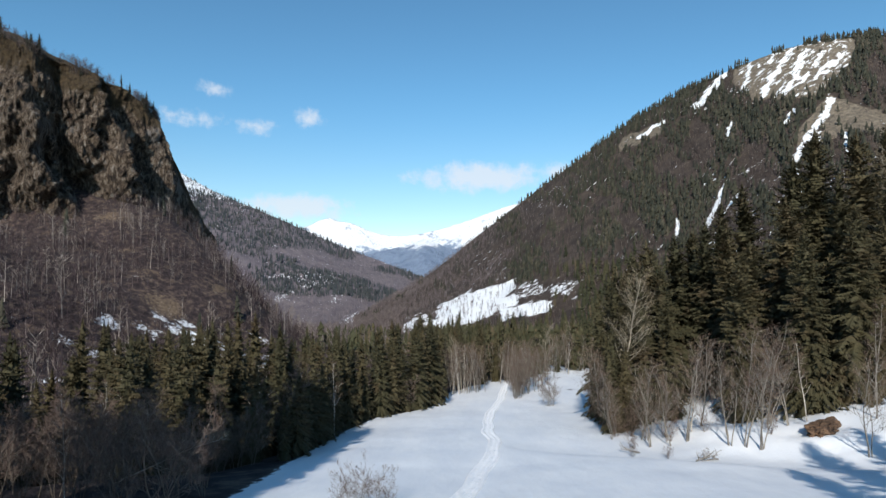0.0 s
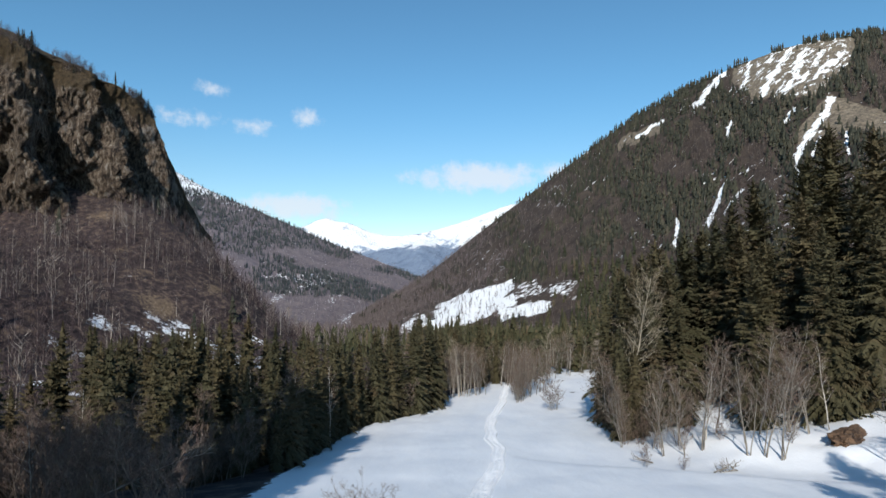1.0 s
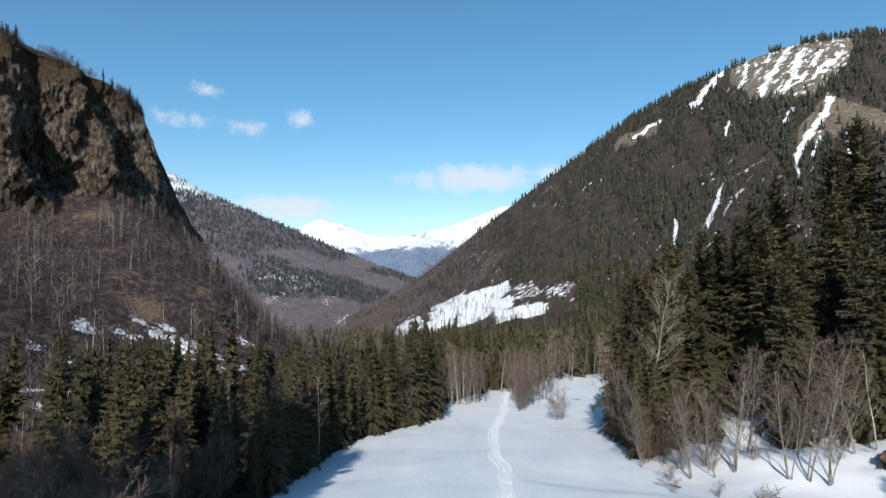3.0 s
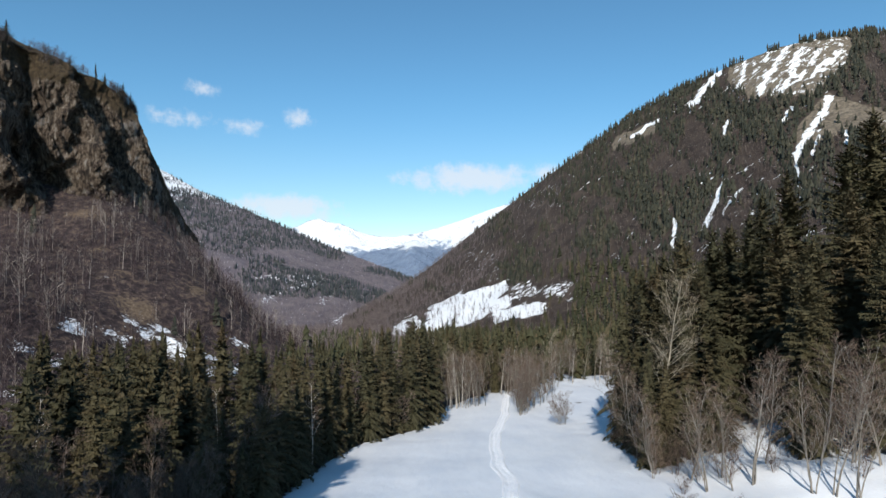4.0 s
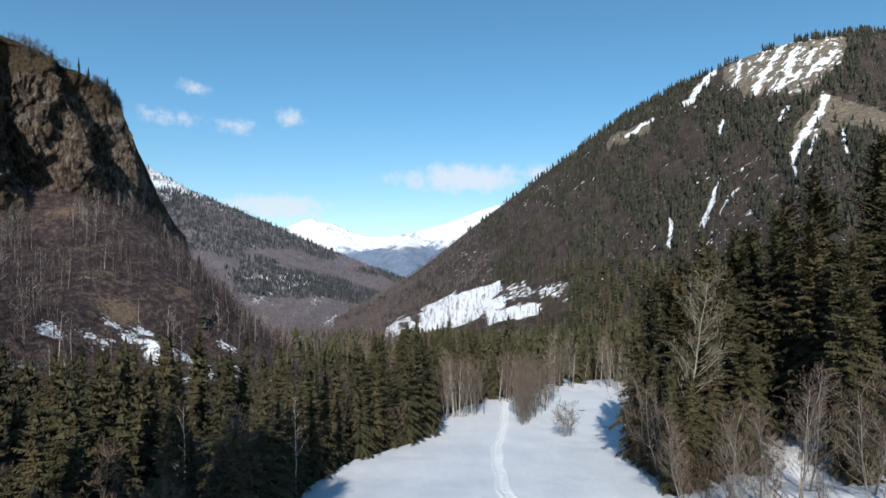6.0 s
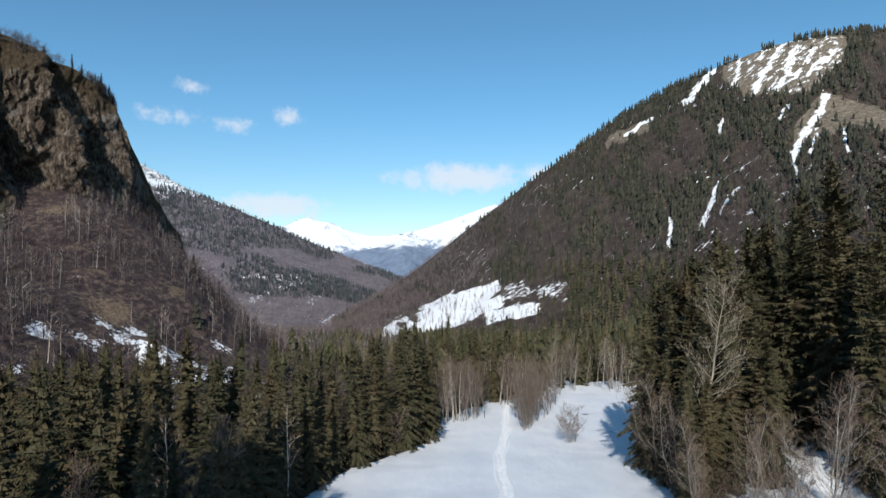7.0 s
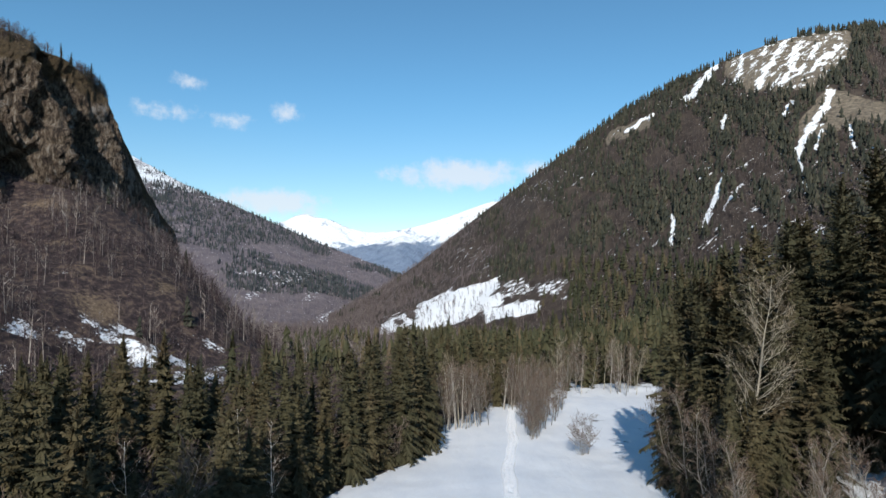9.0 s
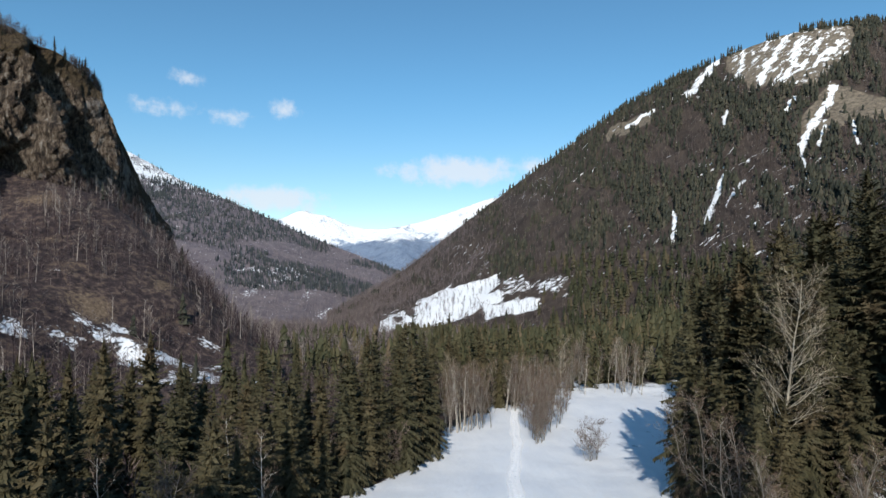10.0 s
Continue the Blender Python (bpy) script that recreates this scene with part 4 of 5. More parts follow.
def scatter(name, protos, spots, mat, label, category):
    """Far woods as one mesh: small trees of a few shapes, turned and scaled one by one. spots: n x 4 of x, y, z, height."""
    rng = np.random.default_rng(len(spots) + 11)
    pick = rng.integers(0, len(protos), len(spots))
    vs, fs, base = [], [], 0
    for k, (pv, pf) in enumerate(protos):
        some = spots[pick == k]
        turn, wide = rng.uniform(0, 6.28, len(some)), rng.uniform(0.8, 1.25, len(some))
        c, s = np.cos(turn)[:, None], np.sin(turn)[:, None]
        h = some[:, 3:4]
        x, y, z = pv[None, :, 0] * h * wide[:, None], pv[None, :, 1] * h * wide[:, None], pv[None, :, 2] * h
        lean = rng.normal(0, 0.03, (len(some), 2))
        v = np.stack([c * x - s * y + lean[:, :1] * z, s * x + c * y + lean[:, 1:] * z, z], -1) + some[:, None, :3]
        vs.append(v.reshape(-1, 3))
        fs.append((pf[None] + (np.arange(len(some)) * len(pv))[:, None, None]).reshape(-1, 3) + base)
        base += v.shape[0] * v.shape[1]
    return tagged(new(name, np_mesh(name, np.concatenate(vs), np.concatenate(fs), mat)), label, category, kind="stuff")


def saw_spruce(seed, sides=6, tiers=4, fat=0.17):
    """A jagged little spruce of unit height, one connected skin."""
    rng = np.random.default_rng(seed)
    rings, zs = [], []
    for t in range(tiers):
        q = t / tiers
        rings += [fat * (1 - q) ** 0.8 + 0.015, fat * (1 - q) ** 0.8 * 0.52]
        zs += [q * 0.95 + 0.03, q * 0.95 + 0.03 + 0.62 / tiers]
    v = [(0, 0, 1.0)]
    for i, (r, z) in enumerate(zip(rings, zs)):
        for k in range(sides):
            a = 6.2832 * (k + 0.5 * (i % 2)) / sides
            rr = r * rng.uniform(0.5, 1.45)
            v.append((rr * math.cos(a), rr * math.sin(a), z - (0.05 if i % 2 == 0 else 0) * rng.uniform(0.3, 1.2) + rng.uniform(-0.035, 0.035)))
    f = []
    for i in range(len(rings) - 1):
        for k in range(sides):
            a, b = 1 + i * sides + k, 1 + i * sides + (k + 1) % sides
            f += [(a, b, b + sides), (a, b + sides, a + sides)]
    last = 1 + (len(rings) - 1) * sides
    f += [(last + k, last + (k + 1) % sides, 0) for k in range(sides)]
    return np.array(v), np.array(f)


def broom(seed, limbs=9, twigs=40, wide=0.22, blade=0.006, low=0.25):
    """A leafless tree of unit height for the middle distance: a thin stem, limbs and a haze of twigs, all hung on one skin."""
    rng = np.random.default_rng(seed)
    v, f = [(0.010, 0, 0), (-0.006, 0.009, 0), (-0.006, -0.009, 0), (0, 0, 1.0)], [(0, 1, 3), (1, 2, 3), (2, 0, 3)]

    def blade_at(p, d, length, w):
        n = len(v)
        s = np.cross(d, rng.normal(size=3))
        s = s / np.linalg.norm(s) * w
        v.extend([tuple(p - s), tuple(p + s), tuple(p + d * length)])
        f.append((n, n + 1, n + 2))

    ends = []
    for k in range(limbs):
        q = low + (0.9 - low) * (k + rng.random()) / limbs
        a = rng.uniform(0, 6.28)
        d = np.array([math.cos(a), math.sin(a), rng.uniform(0.7, 1.6)])
        d /= np.linalg.norm(d)
        ln = wide * (1.3 - 0.7 * q) * rng.uniform(0.7, 1.3)
        blade_at(np.array([0, 0, q]), d, ln, blade * 1.1)
        ends.append((np.array([0, 0, q]), d, ln))
    for k in range(twigs):
        p, d, ln = ends[rng.integers(len(ends))]
        e = d + rng.normal(size=3) * 0.45 + [0, 0, 0.35]
        blade_at(p + d * ln * rng.uniform(0.25, 1.0), e / np.linalg.norm(e), ln * rng.uniform(0.4, 0.8), blade * 0.6)
    return np.array(v, float), np.array(f)


def soup_proto(soup, height):
    return np.array([tuple(p) for p in soup.v]) / height, np.array(soup.f)


# ---- woods round the meadow ----
SPRUCES = [[lambda: make_spruce(24, 4.5, 1, "tall dark green spruce standing among others at the wood's edge", fine=2, whorl=0.38, per=8), 24],
           [lambda: make_spruce(24, 4.1, 2, "tall slender olive-green spruce with drooping boughs", per=8, whorl=0.36, fine=2), 24],
           [lambda: make_spruce(24, 4.9, 3, "broad old spruce with rusty green hanging boughs", per=9, whorl=0.42, fine=2), 24],
           [lambda: make_spruce(24, 4.3, 4, "thinly needled spruce with gaps between its boughs", thin=0.22, fine=2), 24]]
EDGE = [[lambda: make_spruce(20, 3.2, 5, "dense olive-green spruce at the edge of the meadow", whorl=0.5, per=7, bare=0.02, fine=2), 20],
        [lambda: make_spruce(20, 2.8, 6, "pointed olive-green spruce at the edge of the meadow", whorl=0.5, per=7, bare=0.02, fine=2), 20]]
SMALL = [[lambda: make_spruce(15, 3.0, 11, "young dense spruce on the shady edge of the meadow", whorl=0.44, bare=0.02, fine=2), 15],
         [lambda: make_spruce(15, 3.5, 12, "bushy mid-sized spruce in the shady wood", whorl=0.46, bare=0.02, fine=2), 15],
         [lambda: make_spruce(15, 2.6, 13, "narrow pointed spruce in the shady wood", whorl=0.43, bare=0.02, fine=2), 15]]
PALE = [[lambda: make_bare("broadleaf_tree", "tree", 22, 21, "tall leafless tree with pale tan branches", PALE_BARK, PALE_TWIGS, limbs=40, twigs=13, wide=0.26, low=0.40, radius=0.0075, curl=0.32), 22]]
ALDERS = [[lambda: make_bare("alder_tree", "tree", 11, 31, "leafless grey alder with several curved stems", GREY_BARK, TWIGS, stems=3, lean=0.06, limbs=15, twigs=9, wide=0.34, radius=0.0085), 11],
          [lambda: make_bare("alder_tree", "tree", 11, 32, "slim leafless grey tree in the snow by the wood", GREY_BARK, TWIGS, stems=1, lean=0.06, limbs=22, twigs=9, wide=0.38, radius=0.0095, curl=0.34), 11],
          [lambda: make_bare("alder_tree", "tree", 11, 33, "leafless twin-stemmed tree with reddish twigs", GREY_BARK, TWIGS, stems=2, lean=0.06, limbs=16, twigs=9, wide=0.36, radius=0.0085), 11]]
SHADY = [[lambda: make_bare("alder_tree", "tree", 9, 34, "dark leafless tree with a dense reddish-brown crown", DARK_BARK, DARK_TWIGS, stems=3, lean=0.12, limbs=18, twigs=11, wide=0.30, radius=0.009, low=0.15), 9],
         [lambda: make_bare("alder_tree", "tree", 9, 35, "dark slim leafless tree in the shady wood", DARK_BARK, DARK_TWIGS, limbs=26, twigs=11, wide=0.32, radius=0.009, low=0.15), 9],
         [lambda: make_bare("alder_tree", "tree", 9, 36, "leafless round-crowned tree with brown twigs", DARK_BARK, TWIGS, stems=2, limbs=24, twigs=12, wide=0.34, radius=0.009, low=0.2), 9]]
POLES = [[lambda: make_bare("alder_tree", "tree", 12, 37, "slim straight leafless tree with a pale grey stem", GREY_BARK, TWIGS, lean=0.03, limbs=20, twigs=7, wide=0.17, radius=0.0080, low=0.22, curl=0.16), 12],
         [lambda: make_bare("alder_tree", "tree", 12, 38, "slender leafless tree with upright brown twigs", GREY_BARK, TWIGS, lean=0.05, limbs=22, twigs=8, wide=0.20, radius=0.0075, low=0.12, curl=0.18), 12],
         [lambda: make_bare("alder_tree", "tree", 12, 39, "thin leafless tree with a whitish stem at the meadow's end", BIRCH_BARK, TWIGS, lean=0.04, limbs=18, twigs=7, wide=0.16, radius=0.0085, low=0.3, curl=0.14), 12]]
BIRCHES = [[lambda: make_bare("birch_tree", "birch", 12, 41, "leafless birch with a thin whitish stem", BIRCH_BARK, TWIGS, limbs=18, twigs=7, wide=0.2, radius=0.008, lean=0.08), 12]]
BUSHES = [[lambda: make_bare("bare_bush", "bush", 5, 51, "leafless many-stemmed bush standing in the snow", GREY_BARK, TWIGS, stems=10, lean=0.09, limbs=7, twigs=4, wide=0.34, radius=0.006, low=0.2), 5],
          [lambda: make_bare("bare_bush", "bush", 5, 52, "leafless reddish-brown thicket bush", TWIGS, TWIGS, stems=10, lean=0.09, limbs=7, twigs=4, wide=0.32, radius=0.006, low=0.15), 5]]


SPREAD, BEHIND = [], []


def plant_right():
    rnd = random.Random(5)
    spots = [(31, 93, 27, 0), (46, 103, 32, 1), (50, 100, 32.5, 2), (55, 97, 34.5, 0), (60, 96, 37.5, 0), (42.5, 104, 28, 0), (60, 88, 34, 0), (66, 90, 35, 2), (42, 71, 22, 1),
             (29, 90, 24, 3), (36, 96, 27, 2), (40, 101, 28, 0), (41, 88, 25, 0), (48, 85, 27, 2), (53, 80, 27, 1), (28, 97, 24, 2), (26, 87, 18, 1),
             (29.5, 82, 16, 0), (25.6, 96, 21, 3), (26.4, 92, 23, 1), (27.5, 86, 19, 3), (23.4, 81, 12, 3), (26, 83, 17, 3), (25.2, 89, 16, 3), (28, 101, 24, 1), (30.5, 99, 26, 0), (30, 105, 24, 2), (52, 71, 20, 0), (56, 77, 26, 1), (61, 71, 24, 2), (49, 69, 12, 1), (55, 68, 15, 3), (62, 66, 20, 0), (37, 77, 20, 2), (31.5, 88, 22, 0), (45, 77, 22, 0), (48, 71, 23, 2), (40, 81, 22, 0), (39, 93, 27, 1), (57, 73, 26, 0), (64, 78, 30, 1), (70, 84, 33, 3), (27.5, 104, 22, 0)]
    inner = []
    for y in np.arange(106, 215, 5.5):
        edge = float(right_x(y))
        for x in np.arange(edge + 4.5, edge + 66, 6.0):
            q, p = x + rnd.uniform(-2.4, 2.4), y + rnd.uniform(-2.6, 2.6)
            if rnd.random() < 0.8:
                (spots if q - edge < 12 else inner).append((q, p, rnd.uniform(18, 24) if q - edge > 10 or p < 128 else rnd.uniform(13, 20), None))
    # off to the side behind the meadow: their shadows reach across the snow
    spots += [(24, 10, 23, 0), (30, 19, 23, 2), (36, 23, 22, 1), (34, 8, 26, 0), (44, 26, 24, 3), (48, 14, 26, 2)]
    SPREAD.extend(inner)
    plant(SPRUCES, [q for q in spots if q[1] < 106], "spruces on the sunny side")
    spots += [(22.9, 94.5, 15, 1), (23.7, 99.5, 21, 0), (22.6, 89.5, 14, 1), (22.5, 85, 12, 1), (27.4, 103.5, 25, 1), (29.0, 109, 26, 0), (31.5, 114, 25, 1), (35, 120, 24, 0), (22.2, 80.5, 9, 0), (20.9, 80.3, 12.5, 1), (21.6, 82, 14, 1)]
    plant(EDGE, [q for q in spots if q[1] >= 106 or q in spots[-11:]], "spruces along the sunny edge")
    plant(PALE, [(22.8, 82.6, 22.5, 0), (59, 80, 30, 0), (25, 99, 17, 0), (47, 190, 15, 0), (50, 186, 13, 0), (44, 195, 14, 0)], "pale leafless trees")
    plant(ALDERS, [(21.4, 79.4, 8, 0), (20, 76, 7, 2), (23, 74, 10, 1), (25.5, 73, 9, 0), (30.2, 65.7, 11, 0), (31.2, 64.8, 11.5, 2), (32.5, 63.7, 11, 0), (39.7, 57.5, 10, 2), (25.1, 69.6, 9, 1), (23, 70.1, 9.5, 0), (27, 70, 12, 0), (33.5, 70, 12, 1), (38, 68, 11, 2),
                   (36.5, 70, 12, 0), (30, 73, 11, 1), (51, 68, 13, 2), (48, 74, 14, 1), (21.8, 86, 11, 2), (22.9, 92, 12, 1), (23.4, 97, 11, 2), (21.6, 83, 10, 1), (24.2, 100, 11, 1), (25.5, 104, 10, 2), (20.6, 78, 9, 1), (56, 65, 12, 0), (53, 70, 13, 0), (58, 69, 13, 2)], "leafless trees by the sunny wood")
    plant(POLES, [(28.4, 72, 10, 2), (45, 64, 11, 0), (50, 66, 10.5, 1), (40, 68, 10, 2), (47, 67, 12, 0)], "slim leafless trees by the sunny wood")
    plant(BUSHES, [(19.3, 65, 1.6, 0), (22.3, 63, 1.8, 1), (20.6, 70, 2.4, 1), (26, 62.5, 1.4, 0), (20.5, 82, 3, 1), (48, 64, 3.2, 1), (-6.4, 39.3, 3.6, 0), (-5.2, 39.7, 3.2, 0), (-7.6, 39.5, 3.1, 0), (20.8, 77.5, 4.5, 1), (21.2, 84, 5.5, 1), (21.9, 91, 5, 1), (22.6, 95.5, 5.5, 1), (22.4, 76.5, 5, 1), (23.6, 73.5, 4.5, 1), (25.5, 71.5, 5, 1), (24.2, 101.5, 5, 1), (35, 66.5, 3, 1), (29.5, 70.5, 3.5, 1)], "bushes in the snow")


def canopy(x, y, rnd):
    """Height of a spruce of the shady wood, whose tops keep to one level over the uneven ground."""
    top = rnd.uniform(7.5, 12.5) if x < -30 and y < 104 else rnd.uniform(4.5, 9.0) - (1.0 if y > 104 else 0.0)
    return min(max(top - float(land_z(x, y)), 8.5), 21.0) * (0.72 if rnd.random() < 0.14 else 1.0)


def plant_left():
    rnd = random.Random(9)
    spots = []
    y = 63.0
    while y < 128:
        x = float(wall_x(y)) - rnd.uniform(1.0, 2.2)
        spots.append((x, y, canopy(x, y, rnd), None))
        y += rnd.uniform(2.4, 3.4) if y < 92 else rnd.uniform(3.2, 4.4)
    for y in np.arange(58, 150, 5.1):
        for k in range(1, 10 if y < 74 else 3):
            x = float(wall_x(y)) - 2.4 - 4.8 * k + rnd.uniform(-1.7, 1.7)
            if k > 1 and y < 100 and vnoise(x / 7, y / 7, seed=77) < 0.28:
                continue
            if x < -70 or rnd.random() < 0.10:
                continue
            spots.append((x, y + rnd.uniform(-2, 2), canopy(x, y, rnd), None))
    for y in np.arange(76, 116, 5.0):
        for x in np.arange(-68, -23, 4.8):
            if rnd.random() < 0.8 and x > -0.62 * y:
                spots.append((x + rnd.uniform(-1.8, 1.8), y + rnd.uniform(-2, 2), canopy(x, y, rnd), None))
    plant(SMALL, spots, "spruces on the shady side")
    bare = []
    for _ in range(84):
        y = rnd.uniform(33, 66)
        bare.append((float(wall_x(y)) - rnd.uniform(1.5, 38), y, rnd.uniform(5, 8.5), None))
    bare.append((-23.7, 47, 8.6, 2))
    for _ in range(14):
        y = rnd.uniform(64, 140)
        bare.append((float(wall_x(y)) - rnd.uniform(2.5, 24), y, rnd.uniform(8, 11), None))
    plant(SHADY, bare, "leafless trees of the shady wood")
    plant(BIRCHES, [(-25, 75, 13, 0), (-27.5, 41, 8, 0), (-22, 90, 12, 0), (-36, 62, 12, 0), (-31, 52, 9, 0), (-17.5, 84, 11, 0)], "birches")


def plant_behind():
    """Unseen tall trees added beside and behind, to shade the wood's near part."""
    rnd = random.Random(17)
    for x in np.arange(-84, -23, 5.2):
        for y in np.arange(-16, min(72, -x / 0.80 - 9), 5.4):
            if x < -40 and rnd.random() < (0.5 if y > 16 else 0.3):
                BEHIND.append((x + rnd.uniform(-1.6, 1.6), y + rnd.uniform(-1.8, 1.8), rnd.uniform(16, 20)))
    for x in (-28.5, -26, -23.5):
        for y in np.arange(-4, -x / 0.8 - 7, 3.0):
            BEHIND.append((x + rnd.uniform(-0.8, 0.2), y + rnd.uniform(-1.2, 0.4), rnd.uniform(33, 37)))


def plant_end():
    """The wood that closes the meadow."""
    rnd = random.Random(13)
    plant(ALDERS, [(3.0, 142, 11, 1), (6, 148, 12, 0), (2, 149, 12, 2), (12.9, 131, 7, 0), (13.6, 133.5, 8, 2), (14.4, 136.5, 9, 0), (15.5, 141, 10, 2), (18, 147, 11, 0), (21, 155, 12, 2), (24, 165, 12, 0),
                   (29, 176, 12, 1), (33, 190, 13, 1), (36, 196, 12, 2)], "leafless trees at the meadow's end")
    plant(BUSHES, [(18.4, 119.7, 6.8, 0), (19.5, 120.3, 5.4, 0)], "bushes in the snow")
    plant(PALE, [(1.2, 141.5, 14, 0), (26, 172, 16, 0), (38, 203, 17, 0)], "pale leafless trees")
    spots, poles = [], []
    for _ in range(36):  # the clump left of the path
        u, w = rnd.random(), rnd.random() ** 1.5
        poles.append((-1.5 + 10.0 * u - 3.0 * w, 136.5 + 10.0 * u + 8 * w, rnd.uniform(8.5, 12.5), rnd.choice((0, 0, 1, 2))))
    for _ in range(52):  # the wedge between the path and the open snow
        y = 131 + 34 * rnd.random() ** 1.1
        poles.append((12.6 + 0.06 * (y - 131) + rnd.random() * (1.2 + 0.34 * (y - 131)), y, rnd.uniform(8, 11.5) if y > 134 else 7.5, rnd.choice((0, 1, 1, 1))))
    for _ in range(26):  # where the path goes into the wood
        poles.append((rnd.uniform(9.5, 20), rnd.uniform(160, 170), rnd.uniform(9, 13), rnd.choice((0, 1, 1, 2))))
    for _ in range(22):  # behind the open snow
        poles.append((rnd.uniform(30, 54), rnd.uniform(184, 196), rnd.uniform(11, 15), rnd.choice((0, 1, 2))))
    plant(POLES, poles, "leafless trees at the meadow's end")
    for y in np.arange(150, 232, 5.5):
        for x in np.arange(-62, 66, 5.6):
            q, p = x + rnd.uniform(-2.2, 2.2), y + rnd.uniform(-2.3, 2.3)
            mid = 13 + 0.62 * (p - 165)
            if abs(q - mid) < 9 and p < 160 or q > float(right_x(p)) - 1 and p < 205 or (max(12, 16 + 0.65 * (p - 160)) < q < right_x(p) and p < 200):
                continue
            if q < -5 and rnd.random() < 0.8:
                continue
            if rnd.random() < 0.72:
                (spots if p < 172 and q > -40 else SPREAD).append((q, p, rnd.uniform(13, 19), None))
    plant(EDGE, spots, "spruces at the meadow's end")


plant_right()
plant_left()
plant_behind()
plant_end()


# ---- far woods ----
def far_woods():
    rng = np.random.default_rng(3)
    lods = [soup_proto(spruce_meshes(18, 3.0 + 0.3 * k, 90 + k, whorl=1.45, per=6)[1], 18) for k in range(4)]
    s = np.array([(x, y, float(land_z(x, y)) - 0.3, h) for x, y, h, _ in SPREAD])
    scatter("inner_spruce_wood", lods, s, MID_NEEDLES, "close-set spruces inside the woods round the meadow", "forest")
    s = np.array([(x, y, float(land_z(x, y)) - 0.3, h) for x, y, h in BEHIND])
    scatter("shady_spruce_wood", [soup_proto(spruce_meshes(30, 5.2, 50 + k, whorl=1.2, per=9)[1], 30) for k in range(3)], s, MID_NEEDLES, "unseen tall spruces added to shade the wood beside the meadow", "forest")
    lush = [saw_spruce(70 + k, 6, 5, 0.17 + 0.015 * k) for k in range(5)]
    saws = [saw_spruce(k, 4, 2, 0.16 + 0.012 * k) for k in range(5)]
    tiny = [saw_spruce(20 + k, 3, 2, 0.20) for k in range(3)]
    brooms = [broom(k, 6, 10, 0.22, 0.020) for k in range(5)]
    thick = [broom(30 + k, 8, 21, 0.26, 0.0080, 0.2) for k in range(8)]

    run = []

    def on_sheet(P, n, rows=None):
        nu, nv = P.shape[0], rows or P.shape[1]
        a, b = rng.uniform(0, nu - 1.001, n), rng.uniform(0, nv - 1.001, n)
        i, j = a.astype(int), b.astype(int)
        s, t = (a - i)[:, None], (b - j)[:, None]
        run.append((a, b))
        return P[i, j] * (1 - s) * (1 - t) + P[i + 1, j] * s * (1 - t) + P[i, j + 1] * (1 - s) * t + P[i + 1, j + 1] * s * t

    p = on_sheet(RIGHT, 27000, 204)
    cover, scree = right_masks(p)
    keep = (rng.random(len(p)) > np.minimum(cover * 1.5 - 0.2, np.where(p[:, 2] < 12, 0.62, 0.965))) & (rng.random(len(p)) > np.minimum(scree * 1.6 - 0.15, 0.965))
    rim = RIGHT[:, 197:204].reshape(-1, 3)
    rim = rim[rng.random(len(rim)) < 0.6]
    p = np.concatenate([p[keep], rim[(rim[:, 0] < 320) | (rim[:, 0] > 361) | (np.abs(rim[:, 0] - 342) < 4)]])
    along, rise = [np.r_[q[keep], np.zeros(len(p) - keep.sum())] for q in run[0]]
    along, rise = along * 1.25, rise * 1.3
    rise[keep.sum():] = 250
    stripes = fbm(along / 6.5 + 0.04 * rise, rise / 34, seed=41, octaves=4) - 0.5
    broad = fbm(along / 40, rise / 60, seed=42, octaves=2) - 0.5
    ever = 0.40 + 1.7 * stripes + 1.2 * broad + rng.normal(0, 0.12, len(p)) + 0.22 * smooth01(150, 240, rise) + 0.10 * smooth01(0.10, 0.26, p[:, 0] / p[:, 1]) - 0.50 * smooth01(0.12, -0.05, p[:, 0] / p[:, 1]) - 0.16 * smooth01(90, 20, rise) > 0.56
    ever &= ~((np.r_[cover[keep], np.zeros(len(p) - keep.sum())] > 0.5) & (rng.random(len(p)) < 0.93))
    s = np.c_[p, rng.uniform(4.5, 10.5, len(p))]
    s[:, 2] -= 0.5
    bear, lift = p[:, 0] / p[:, 1], (p[:, 2] - 18) / p[:, 1]
    near = (bear > 0.13) & (lift < 0.04) & (rng.random(len(p)) < 0.36 * smooth01(0.13, 0.22, bear) * smooth01(0.04, -0.01, lift)) & (cover[keep].tolist() + [0] * (len(p) - keep.sum()) < np.full(len(p), 0.4))
    scatter("foot_spruce_wood", lush, s[near] * [1, 1, 1, 1.25], FOOT_NEEDLES, "olive-green spruce wood at the mountain's foot", "forest")
    s, ever = s[~near], ever[~near]
    scatter("spruce_forest", saws, s[ever], FAR_NEEDLES, "dense dark spruce forest on the mountainside", "forest")
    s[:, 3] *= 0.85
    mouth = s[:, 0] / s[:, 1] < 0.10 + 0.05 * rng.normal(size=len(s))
    scatter("mouth_leafless_forest", [broom(140 + k, 8, 14, 0.28, 0.026) for k in range(5)], s[~ever & mouth], MID_TWIGS, "leafless forest where the mountain meets the valley, greyish-purple for haze", "forest")
    scatter("leafless_forest", brooms, s[~ever & ~mouth], FAR_TWIGS, "brown leafless forest on the mountainside", "forest")

    p = on_sheet(FARHILL, 14000, 112)
    p = p[(p[:, 2] < 230) | (rng.random(len(p)) < 0.15)]
